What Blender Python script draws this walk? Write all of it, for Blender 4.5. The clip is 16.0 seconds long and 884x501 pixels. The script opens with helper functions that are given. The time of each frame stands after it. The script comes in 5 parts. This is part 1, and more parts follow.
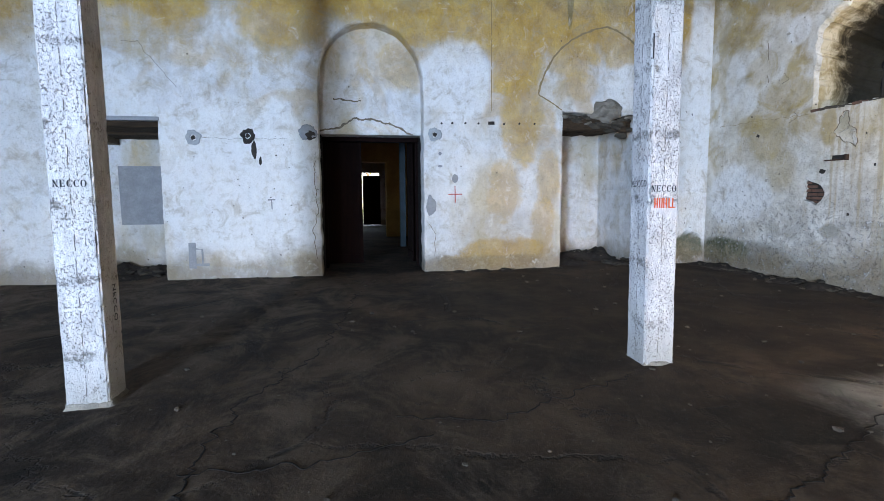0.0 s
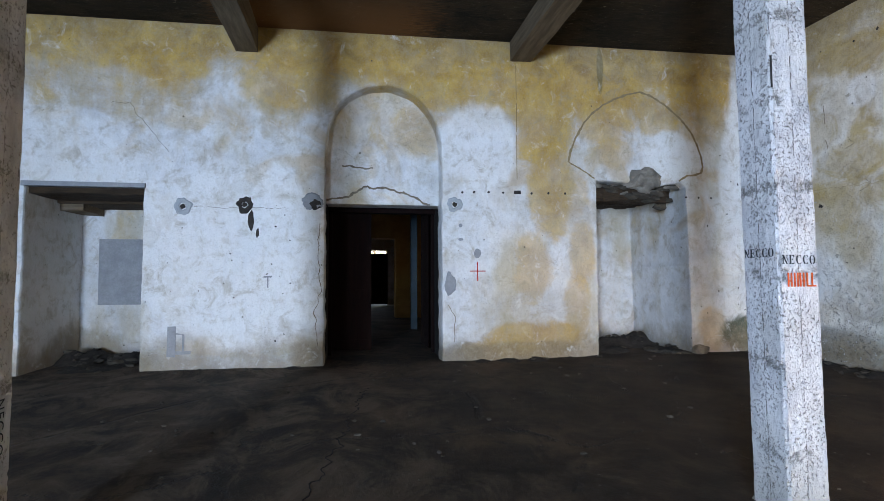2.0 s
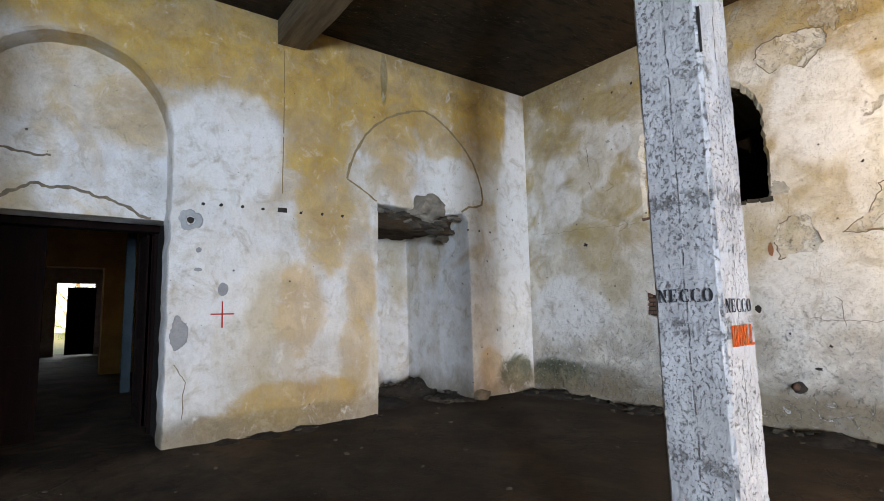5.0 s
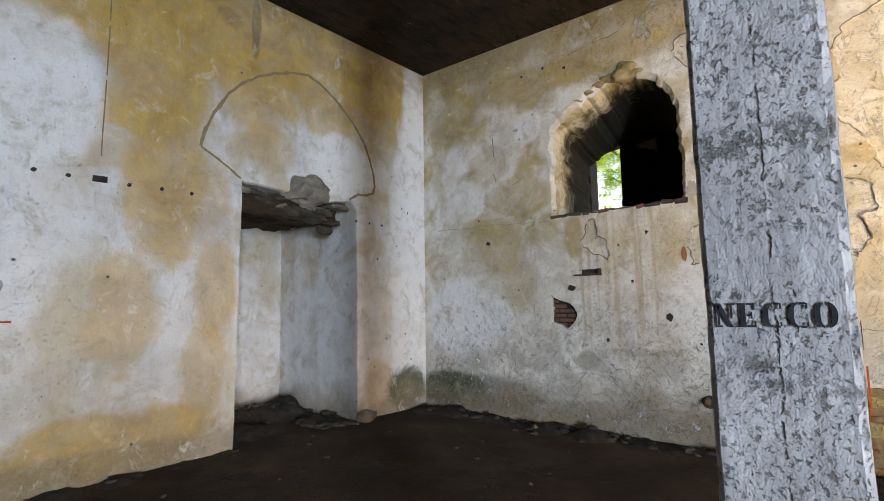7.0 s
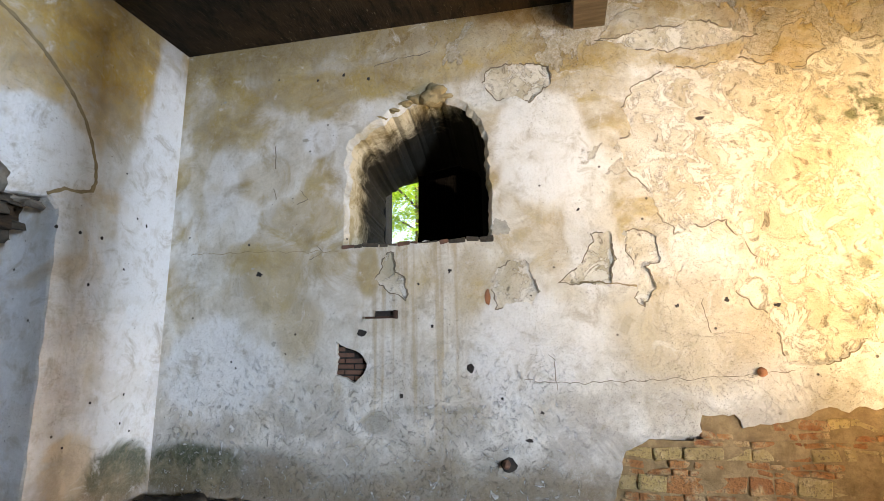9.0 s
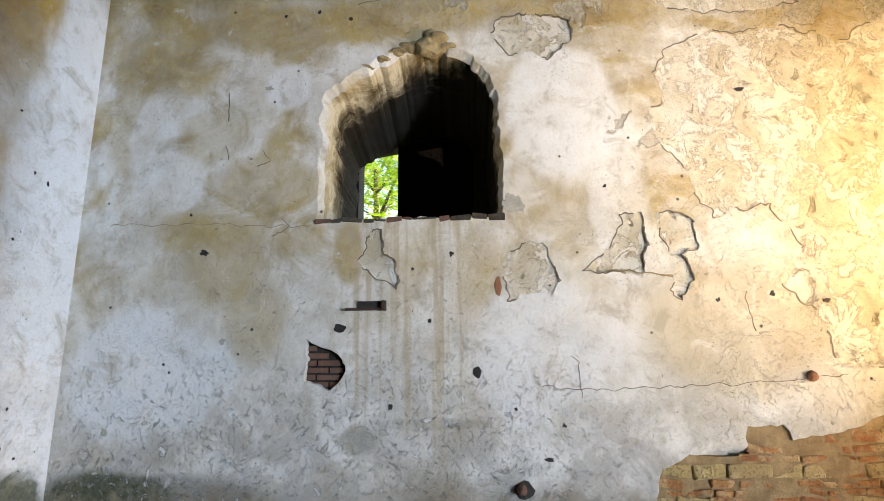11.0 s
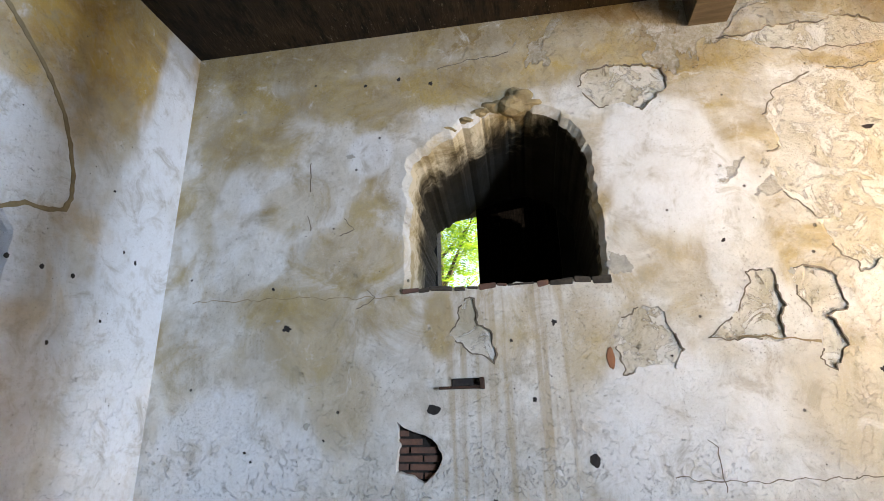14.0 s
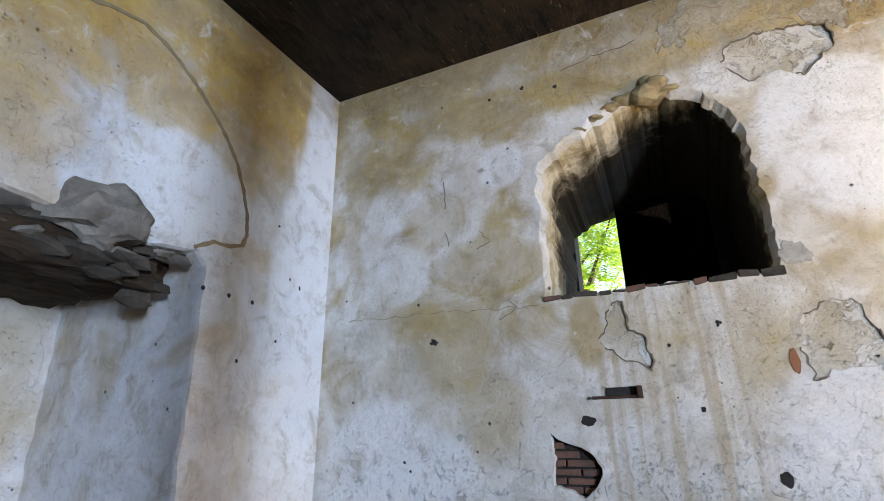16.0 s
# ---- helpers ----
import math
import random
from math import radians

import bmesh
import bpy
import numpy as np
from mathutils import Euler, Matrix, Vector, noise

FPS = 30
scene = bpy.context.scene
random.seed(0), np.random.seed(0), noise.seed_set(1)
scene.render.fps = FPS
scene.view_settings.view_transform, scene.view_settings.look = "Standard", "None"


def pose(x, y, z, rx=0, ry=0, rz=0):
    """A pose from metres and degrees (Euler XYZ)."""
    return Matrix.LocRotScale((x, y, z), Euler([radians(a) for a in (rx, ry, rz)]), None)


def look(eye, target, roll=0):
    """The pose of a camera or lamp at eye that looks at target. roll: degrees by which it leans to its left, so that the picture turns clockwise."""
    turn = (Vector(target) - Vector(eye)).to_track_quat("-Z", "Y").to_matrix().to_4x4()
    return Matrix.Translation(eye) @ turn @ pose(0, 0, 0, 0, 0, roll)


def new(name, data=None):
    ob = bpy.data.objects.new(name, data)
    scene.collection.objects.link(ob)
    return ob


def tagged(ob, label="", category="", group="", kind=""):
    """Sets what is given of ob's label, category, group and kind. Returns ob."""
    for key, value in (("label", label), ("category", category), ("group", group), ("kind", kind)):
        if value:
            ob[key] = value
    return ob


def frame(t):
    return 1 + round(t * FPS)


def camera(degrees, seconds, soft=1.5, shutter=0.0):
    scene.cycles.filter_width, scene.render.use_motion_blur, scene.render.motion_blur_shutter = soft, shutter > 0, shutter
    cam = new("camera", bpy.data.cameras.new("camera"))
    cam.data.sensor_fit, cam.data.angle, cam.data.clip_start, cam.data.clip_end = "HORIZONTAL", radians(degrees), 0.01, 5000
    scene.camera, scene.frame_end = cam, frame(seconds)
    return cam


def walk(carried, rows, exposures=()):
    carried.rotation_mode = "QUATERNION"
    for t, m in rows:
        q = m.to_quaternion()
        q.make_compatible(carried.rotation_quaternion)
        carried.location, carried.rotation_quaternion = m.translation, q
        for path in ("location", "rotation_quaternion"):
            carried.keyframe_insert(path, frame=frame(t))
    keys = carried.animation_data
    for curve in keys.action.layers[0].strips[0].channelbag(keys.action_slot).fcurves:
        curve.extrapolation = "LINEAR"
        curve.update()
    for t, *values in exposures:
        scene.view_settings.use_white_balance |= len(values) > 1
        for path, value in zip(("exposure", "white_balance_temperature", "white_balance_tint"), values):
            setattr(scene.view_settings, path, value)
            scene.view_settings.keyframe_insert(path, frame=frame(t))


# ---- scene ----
cam = camera(82.3, 16.0, soft=0.6)
PATH = [
    (0, 0.002, -9.340, 1.366, -5.83, 0.41, -10.59),
    (0.5, 0.079, -8.986, 1.310, -1.95, 0.63, -9.78),
    (1, 0.089, -8.704, 1.367, 0.67, 0.59, -9.93),
    (1.5, 0.027, -8.429, 1.379, 2.81, 0.38, -10.18),
    (2, -0.029, -8.090, 1.337, 3.13, 0.28, -10.05),
    (2.5, -0.014, -7.844, 1.343, 3.41, 0.47, -11.09),
    (3, 0.081, -7.622, 1.362, 5.66, 0.69, -14.31),
    (3.5, 0.104, -7.332, 1.391, 6.48, 0.60, -18.22),
    (4, 0.288, -6.973, 1.419, 6.49, 0.53, -23.90),
    (4.5, 0.341, -6.638, 1.433, 6.64, 0.91, -31.98),
    (7, 1.152, -5.449, 1.510, 6.55, 0.82, -50.38),
    (7.5, 1.397, -5.179, 1.485, 6.98, 0.61, -59.67),
    (8, 1.694, -4.986, 1.460, 7.85, 0.52, -70.44),
    (8.5, 1.910, -4.822, 1.507, 10.76, 0.92, -76.03),
    (9, 2.154, -4.678, 1.526, 11.49, 0.71, -76.37),
    (11.5, 3.178, -3.597, 1.551, 11.80, 0.75, -85.98),
    (12, 3.310, -3.466, 1.597, 12.83, 1.18, -85.99),
    (12.5, 3.381, -3.483, 1.675, 14.89, 1.25, -85.50),
    (13, 3.356, -3.449, 1.676, 16.09, 1.17, -84.97),
    (13.5, 3.351, -3.435, 1.697, 17.77, 1.21, -83.37),
    (14, 3.304, -3.360, 1.678, 18.52, 1.31, -79.09),
    (14.5, 3.289, -3.315, 1.694, 18.43, 1.24, -74.99),
    (15, 3.254, -3.266, 1.697, 18.86, 1.39, -71.10),
    (15.5, 3.279, -3.268, 1.663, 20.03, 1.29, -67.44),
    (16, 3.314, -3.317, 1.637, 20.52, 0.76, -63.39),
]
# seconds, stops, white balance: the picture warms as the walk turns to the side wall
EXPOSURES = [(0.0, 2.55, 7100, 14), (3.0, 2.32, 7300, 14), (4.5, 2.35, 8400, 16), (7.0, 2.2, 8700, 17), (7.5, 2.3, 8500, 16), (9.0, 2.5, 8000, 15), (12.0, 2.52, 7900, 15), (16.0, 2.48, 7200, 18)]
walk(cam, [(t, pose(x, y, z, 90 + pitch, roll, yaw)) for t, x, y, z, pitch, roll, yaw in PATH], EXPOSURES)

# ---- light ----
SUN_ELEV, SUN_AZ = 26.0, 6.0      # the sun stands behind the back wall; its rays travel along +y, turned a little to +x
world = bpy.data.worlds.new("sky")
scene.world = world
world.use_nodes = True
wn = world.node_tree.nodes
sky = wn.new("ShaderNodeTexSky")
sky.sky_type, sky.sun_disc = "NISHITA", False
sky.sun_elevation, sky.sun_rotation = radians(SUN_ELEV), radians(180 + SUN_AZ)
wn["Background"].inputs["Strength"].default_value = 0.15
world.node_tree.links.new(sky.outputs[0], wn["Background"].inputs["Color"])


def lamp(name, kind, m, energy, color, **more):
    data = bpy.data.lights.new(name, kind)
    data.energy, data.color = energy, color
    for k, v in more.items():
        if k == "size": data.size = v
        if k == "size_y": data.size_y = v
        if k == "shape": data.shape = v
        if k == "angle": data.angle = v
        if k == "spread": data.spread = v
    ob = new(name, data)
    ob.matrix_world = m
    return ob


ray = Vector((math.sin(radians(SUN_AZ)) * math.cos(radians(SUN_ELEV)), math.cos(radians(SUN_AZ)) * math.cos(radians(SUN_ELEV)), -math.sin(radians(SUN_ELEV))))
lamp("sun", "SUN", look((0, -30, 20), Vector((0, -30, 20)) + ray), 5.0, (1.0, 0.95, 0.87), angle=radians(0.5))
# sky light in the big gateway of the back wall and in the far doorway, with two added fills
lamp("sky_gate", "AREA", look((-5.15, -17.15, 1.5), (7.2, -0.8, 2.3)), 455, (0.44, 0.66, 1.0), shape="RECTANGLE", size=1.5, size_y=2.5, spread=radians(140))
# added warm fill for the side wall, in place of sunlit ground bounce
lamp("warm_wall_fill", "AREA", look((5.0, -10.5, 1.25), (7.6, -7.9, 2.8)), 32, (1.0, 0.80, 0.48), shape="RECTANGLE", size=3.0, size_y=2.1, spread=radians(64))
# added fill lamp that brightens the ochre wall in the room beyond
lamp("room_fill", "AREA", look((-3.9, 6.0, 1.9), (2, 6.0, 0.5)), 0.6, (0.75, 0.85, 1.0), shape="RECTANGLE", size=1.0, size_y=1.4)
lamp("sky_far_door", "AREA", look((0.9, 17.9, 1.6), (0.9, 10, 0.3)), 10, (0.6, 0.75, 1.0), shape="RECTANGLE", size=1.0, size_y=2.4)


# ---- materials ----
class Graph:
    """A small shorthand for node materials."""

    def __init__(self, name):
        self.m = bpy.data.materials.new(name)
        self.m.use_nodes = True
        self.t = self.m.node_tree
        self.b = self.t.nodes["Principled BSDF"]
        self.co = self.t.nodes.new("ShaderNodeTexCoord").outputs["Object"]
        s = self.t.nodes.new("ShaderNodeSeparateXYZ")
        self.t.links.new(self.co, s.inputs[0])
        self.x, self.y, self.z = s.outputs

    def put(self, sock, v):
        if isinstance(v, bpy.types.NodeSocket):
            self.t.links.new(v, sock)
        elif isinstance(v, tuple) and len(v) == 3 and sock.type == "RGBA":
            sock.default_value = (*v, 1)
        else:
            sock.default_value = v

    def math(self, op, a, b=0.0, c=0.0, clamp=False):
        n = self.t.nodes.new("ShaderNodeMath")
        n.operation, n.use_clamp = op, clamp
        for s, v in zip(n.inputs, (a, b, c)):
            self.put(s, v)
        return n.outputs[0]

    def noise(self, scale, detail=4.0, rough=0.6, stretch=None, shift=(0, 0, 0), dist=0.0):
        n = self.t.nodes.new("ShaderNodeTexNoise")
        mp = self.t.nodes.new("ShaderNodeMapping")
        self.put(mp.inputs[0], self.co)
        mp.inputs["Location"].default_value = shift
        mp.inputs["Scale"].default_value = stretch or (1, 1, 1)
        self.put(n.inputs["Vector"], mp.outputs[0])
        n.inputs["Scale"].default_value, n.inputs["Detail"].default_value, n.inputs["Roughness"].default_value = scale, detail, rough
        n.inputs["Distortion"].default_value = dist
        return n.outputs[0]

    def cells(self, scale, feature="F1", rand=1.0):
        n = self.t.nodes.new("ShaderNodeTexVoronoi")
        n.feature = feature
        self.put(n.inputs["Vector"], self.co)
        n.inputs["Scale"].default_value, n.inputs["Randomness"].default_value = scale, rand
        return n.outputs["Distance"]

    def step(self, v, lo, hi):
        n = self.t.nodes.new("ShaderNodeMapRange")
        n.interpolation_type = "SMOOTHSTEP"
        for s, w in zip(n.inputs, (v, lo, hi, 0.0, 1.0)):
            self.put(s, w)
        return n.outputs[0]

    def mix(self, fac, a, b, mode="MIX"):
        n = self.t.nodes.new("ShaderNodeMix")
        n.data_type, n.blend_type = "RGBA", mode
        self.put(n.inputs["Factor"], fac)
        self.put(n.inputs[6], a)
        self.put(n.inputs[7], b)
        return n.outputs[2]

    def blob(self, axis, c, cz, r, rz, wob=None, soft=0.75):
        """1 inside an uneven oval stain round (c, cz), 0 outside."""
        a = self.math("POWER", self.math("DIVIDE", self.math("SUBTRACT", axis, c), r), 2.0)
        b = self.math("POWER", self.math("DIVIDE", self.math("SUBTRACT", self.z, cz), rz), 2.0)
        d = self.math("ADD", a, b)
        if wob is not None:
            d = self.math("ADD", d, self.math("MULTIPLY", self.math("SUBTRACT", wob, 0.5), 2.6))
        return self.step(d, 1.0 + soft * 0.45, 1.0 - soft * 0.7)

    def done(self, color, rough=0.9, bump=None, strength=0.5, distance=0.02, spec=0.3, metal=0.0):
        self.put(self.b.inputs["Base Color"], color)
        self.put(self.b.inputs["Roughness"], rough)
        self.put(self.b.inputs["Specular IOR Level"], spec)
        self.put(self.b.inputs["Metallic"], metal)
        if bump is not None:
            n = self.t.nodes.new("ShaderNodeBump")
            n.inputs["Strength"].default_value, n.inputs["Distance"].default_value = strength, distance
            self.put(n.inputs["Height"], bump)
            self.put(self.b.inputs["Normal"], n.outputs[0])
        return self.m


def plaster(name, axis, ochre, pale=(), dark=(), green=(), top=4.6, peeled=False, drips=None):
    """Old lime plaster: off-white with rain-brought ochre stains, dirt, pits and hairline relief."""
    g = Graph(name)
    u = {"x": g.x, "y": g.y}[axis]
    big = g.noise(0.6, 9, 0.66, dist=0.3)
    mid = g.noise(2.2, 9, 0.68, dist=0.5)
    fine = g.noise(38, 5, 0.7)
    wash = g.noise(1.1, 5, 0.6, stretch=(1, 1, 0.45), shift=(7, 3, 2))
    streak = g.noise(5.0, 4, 0.6, stretch=(1, 1, 0.10), shift=(2, 9, 4))
    col = g.mix(g.step(mid, 0.35, 0.7), (0.80, 0.765, 0.71) if peeled else (0.80, 0.79, 0.79), (0.60, 0.55, 0.47) if peeled else (0.63, 0.62, 0.62))
    col = g.mix(g.math("MULTIPLY", g.step(wash, 0.47, 0.66), 0.28 if peeled else 0.7), col, (0.52, 0.42, 0.25))
    # broad stain under the ceiling, with a ragged lower border
    if peeled:
        grime = g.math("MULTIPLY", g.step(g.math("ADD", g.z, g.math("MULTIPLY", g.math("SUBTRACT", mid, 0.5), 1.6)), 1.9, 0.5), g.step(mid, 0.36, 0.6))
        col = g.mix(g.math("MULTIPLY", grime, 0.6), col, (0.27, 0.245, 0.225))
    h = g.math("ADD", g.z, g.math("MULTIPLY", g.math("SUBTRACT", big, 0.5), 4.2))
    h = g.math("ADD", h, g.math("MULTIPLY", g.math("SUBTRACT", streak, 0.5), 1.0))
    upper = g.step(h, top - 0.7, top + 0.25)
    rim = g.math("MULTIPLY", g.step(h, top - 0.75, top - 0.45), g.step(h, top + 0.05, top - 0.35))
    tone = g.mix(g.step(mid, 0.3, 0.7), (0.60, 0.37, 0.075), (0.40, 0.215, 0.03))
    if peeled:
        tone = g.mix(g.step(mid, 0.3, 0.7), (0.47, 0.33, 0.10), (0.30, 0.185, 0.04))
        mottle = g.math("MULTIPLY", g.step(g.noise(1.5, 9, 0.64, shift=(21, 4, 8), dist=0.6), 0.49, 0.62), g.step(g.z, 1.3, 2.2))
        col = g.mix(g.math("MULTIPLY", mottle, 0.5), col, tone)
    col = g.mix(g.math("MULTIPLY", upper, 0.85 if peeled else 0.92), col, tone)
    col = g.mix(g.math("MULTIPLY", rim, 0.30), col, (0.33, 0.25, 0.14))
    # cloudy tide marks: patches of seepage with a soft, uneven border
    cloud = g.noise(1.25, 8, 0.58, stretch=(1, 1, 1.15), shift=(31, 17, 5), dist=0.9)
    seep = g.math("MULTIPLY", g.step(cloud, 0.47, 0.66), g.step(g.math("ADD", g.z, g.math("MULTIPLY", big, 1.6)), 2.3, 3.6))
    col = g.mix(g.math("MULTIPLY", seep, 0.85 if peeled else 0.5), col, tone)
    for c, cz, r, rz, k in ochre:
        m = g.blob(u, c, cz, r, rz, mid)
        col = g.mix(g.math("MULTIPLY", m, k), col, tone)
    for c, cz, r, rz, k in pale:
        m = g.blob(u, c, cz, r, rz, wash, 0.5)
        col = g.mix(g.math("MULTIPLY", m, k), col, (0.83, 0.82, 0.81))
    for c, cz, r, rz, k in dark:
        m = g.blob(u, c, cz, r, rz, mid)
        col = g.mix(g.math("MULTIPLY", m, k), col, (0.13, 0.11, 0.08))
    for c, cz, r, rz, k in green:
        m = g.blob(u, c, cz, r, rz, mid)
        col = g.mix(g.math("MULTIPLY", m, k), col, (0.04, 0.055, 0.02))
    # soot close under the ceiling and splash dirt at the foot
    soot = g.step(g.math("ADD", g.z, g.math("MULTIPLY", mid, 1.3)), 5.3, 6.1)
    col = g.mix(g.math("MULTIPLY", soot, 0.5 if peeled else 0.6), col, (0.16, 0.10, 0.04))
    foot = g.step(g.math("ADD", g.z, g.math("MULTIPLY", g.math("SUBTRACT", big, 0.5), 2.2)), 0.58, 0.05)
    col = g.mix(g.math("MULTIPLY", foot, 0.75), col, (0.20, 0.14, 0.075))
    height = g.math("ADD", g.math("MULTIPLY", fine, 0.25), g.math("MULTIPLY", mid, 1.0))
    if drips:
        u0, u1, z1 = drips
        band = g.math("MULTIPLY", g.step(u, u0 - 0.15, u0 + 0.1), g.step(u, u1 + 0.15, u1 - 0.1))
        band = g.math("MULTIPLY", band, g.math("MULTIPLY", g.step(g.z, z1 + 0.02, z1 - 0.05), g.step(g.z, 0.1, 1.4)))
        lines = g.step(g.noise(13, 3, 0.5, stretch=(1, 1, 0.04), shift=(1, 4, 8)), 0.45, 0.66)
        col = g.mix(g.math("MULTIPLY", g.math("MULTIPLY", band, lines), 0.6), col, (0.42, 0.30, 0.15))
    if peeled:
        shape = g.noise(1.3, 7, 0.62, shift=(3, 1, 5), dist=0.5)
        where = g.math("MULTIPLY", g.step(u, -3.9, -6.4), g.step(g.z, 1.6, 3.6))
        edge_top = g.step(g.z, 4.2, 5.0)
        where = g.math("MAXIMUM", where, g.math("MULTIPLY", edge_top, g.step(u, -2.4, -3.6)))
        loss = g.step(g.math("ADD", shape, g.math("MULTIPLY", where, 0.22)), 0.74, 0.752)
        grit = g.noise(24, 6, 0.75)
        col = g.mix(g.math("MULTIPLY", loss, 0.72), col, g.mix(g.step(grit, 0.3, 0.7), (0.36, 0.29, 0.18), (0.74, 0.69, 0.60)))
        height = g.math("SUBTRACT", g.math("ADD", height, g.math("MULTIPLY", g.math("MULTIPLY", grit, loss), 2.2)), g.math("MULTIPLY", loss, 3.0))
    if peeled:
        # lifted flakes low on the wall
        low = g.math("MULTIPLY", g.step(g.z, 1.75, 0.9), g.step(u, -5.2, -4.2))
        bits = g.math("MULTIPLY", g.step(g.noise(13, 5, 0.7, shift=(5, 15, 5), dist=0.8), 0.60, 0.635), low)
        col = g.mix(g.math("MULTIPLY", bits, 0.75), col, (0.88, 0.87, 0.86))
        gone = g.math("MULTIPLY", g.step(g.noise(9, 6, 0.75, shift=(9, 2, 25), dist=0.8), 0.60, 0.62), low)
        col = g.mix(g.math("MULTIPLY", gone, 0.55), col, (0.33, 0.29, 0.24))
        height = g.math("ADD", height, g.math("SUBTRACT", g.math("MULTIPLY", bits, 2.2), g.math("MULTIPLY", gone, 2.0)))
    sheet = g.noise(1.9, 9, 0.60, shift=(11, 6, 2), dist=0.35)
    zone = g.step(g.noise(0.8, 3, 0.6, shift=(2, 12, 7)), 0.44, 0.60)
    if peeled:
        zone = g.math("MAXIMUM", g.math("MULTIPLY", zone, 0.3), g.math("MAXIMUM", g.step(u, -4.9, -5.8), g.math("MULTIPLY", g.step(g.z, 3.9, 4.7), g.step(u, -1.6, -2.6))))
    lines = None
    for lv in (0.45, 0.57):
        e = g.step(g.math("ABSOLUTE", g.math("SUBTRACT", sheet, lv)), 0.006, 0.002)
        lines = e if lines is None else g.math("MAXIMUM", lines, e)
        height = g.math("ADD", height, g.math("MULTIPLY", g.math("MULTIPLY", g.step(sheet, lv - 0.006, lv + 0.006), zone), 0.35 if peeled else 0.2))
    lines = g.math("MULTIPLY", g.math("MULTIPLY", lines, zone), g.step(g.noise(1.9, 4, 0.6, shift=(3, 3, 14)), 0.42, 0.58))
    col = g.mix(g.math("MULTIPLY", g.math("MULTIPLY", g.step(sheet, 0.515, 0.525), zone), 0.32 if peeled else 0.18), col, (0.50, 0.43, 0.32))
    col = g.mix(g.math("MULTIPLY", lines, 0.12), col, (0.15, 0.11, 0.07))
    grain = g.noise(130, 3, 0.8, shift=(1, 7, 7))
    col = g.mix(g.math("MULTIPLY", g.step(grain, 0.56, 0.70), 0.22), col, (0.26, 0.21, 0.14))
    col = g.mix(g.math("MULTIPLY", g.step(grain, 0.44, 0.30), 0.25), col, (0.90, 0.89, 0.87))
    height = g.math("ADD", height, g.math("MULTIPLY", grain, 0.12))
    film_ = g.noise(3.4, 8, 0.72, shift=(13, 3, 19), dist=0.7)
    col = g.mix(g.math("MULTIPLY", g.step(film_, 0.50, 0.70), 0.62), col, (0.36, 0.29, 0.19))
    col = g.mix(g.math("MULTIPLY", g.step(film_, 0.44, 0.28), 0.5), col, (0.86, 0.85, 0.83))
    scuff = g.step(g.noise(26, 6, 0.8, stretch=(1, 1, 1.6), shift=(3, 23, 9), dist=0.5), 0.60, 0.66)
    col = g.mix(g.math("MULTIPLY", scuff, 0.25), col, (0.30, 0.26, 0.20))
    height = g.math("SUBTRACT", height, g.math("MULTIPLY", scuff, 0.8))
    trowel = g.noise(7, 5, 0.65, stretch=(1, 1, 0.8), shift=(4, 4, 9))
    col = g.mix(g.math("MULTIPLY", g.step(trowel, 0.5, 0.7), 0.20 if peeled else 0.34), col, (0.44, 0.36, 0.24))
    col = g.mix(g.math("MULTIPLY", g.step(trowel, 0.46, 0.3), 0.10), col, (0.86, 0.85, 0.84))
    speck = g.math("MULTIPLY", g.step(g.noise(75, 3, 0.7, shift=(8, 1, 3)), 0.61, 0.68), g.step(g.noise(1.7, 4, 0.6, shift=(1, 2, 3)), 0.42, 0.62))
    col = g.mix(g.math("MULTIPLY", speck, 0.6), col, (0.20, 0.16, 0.11))
    height = g.math("ADD", height, g.math("MULTIPLY", trowel, 0.8))
    height = g.math("SUBTRACT", height, g.math("MULTIPLY", speck, 0.7))
    pits = g.math("MAXIMUM", g.step(g.cells(3.3), 0.055, 0.03), g.step(g.cells(8.0), 0.06, 0.03))
    pits = g.math("MULTIPLY", pits, g.step(g.noise(2.7, 2, 0.5, shift=(5, 5, 5)), 0.46, 0.52))
    chips = g.math("MULTIPLY", g.step(g.cells(17), 0.16, 0.10), g.step(mid, 0.58, 0.66))
    col = g.mix(g.math("MULTIPLY", pits, 0.9), col, (0.07, 0.055, 0.04))
    col = g.mix(g.math("MULTIPLY", chips, 0.55), col, (0.32, 0.28, 0.22))
    height = g.math("SUBTRACT", height, g.math("MULTIPLY", g.math("ADD", pits, chips), 1.2))
    col = g.mix(g.math("MULTIPLY", g.step(fine, 0.3, 0.75), 0.18), col, (0.45, 0.42, 0.36))
    return g.done(col, 0.92, height, 0.9, 0.02, 0.2)


def rough_mat(name, a, b, scale=6.0, grain=40.0, bump=0.6, rough=0.9, stretch=None, spec=0.3, metal=0.0, dist=0.02):
    g = Graph(name)
    big, fine = g.noise(scale, 5, 0.65, stretch), g.noise(grain, 5, 0.7, stretch)
    col = g.mix(g.step(big, 0.3, 0.7), a, b)
    col = g.mix(g.math("MULTIPLY", g.step(fine, 0.35, 0.8), 0.4), col, tuple(v * 0.45 for v in a))
    return g.done(col, rough, g.math("ADD", big, g.math("MULTIPLY", fine, 0.5)), bump, dist, spec, metal)


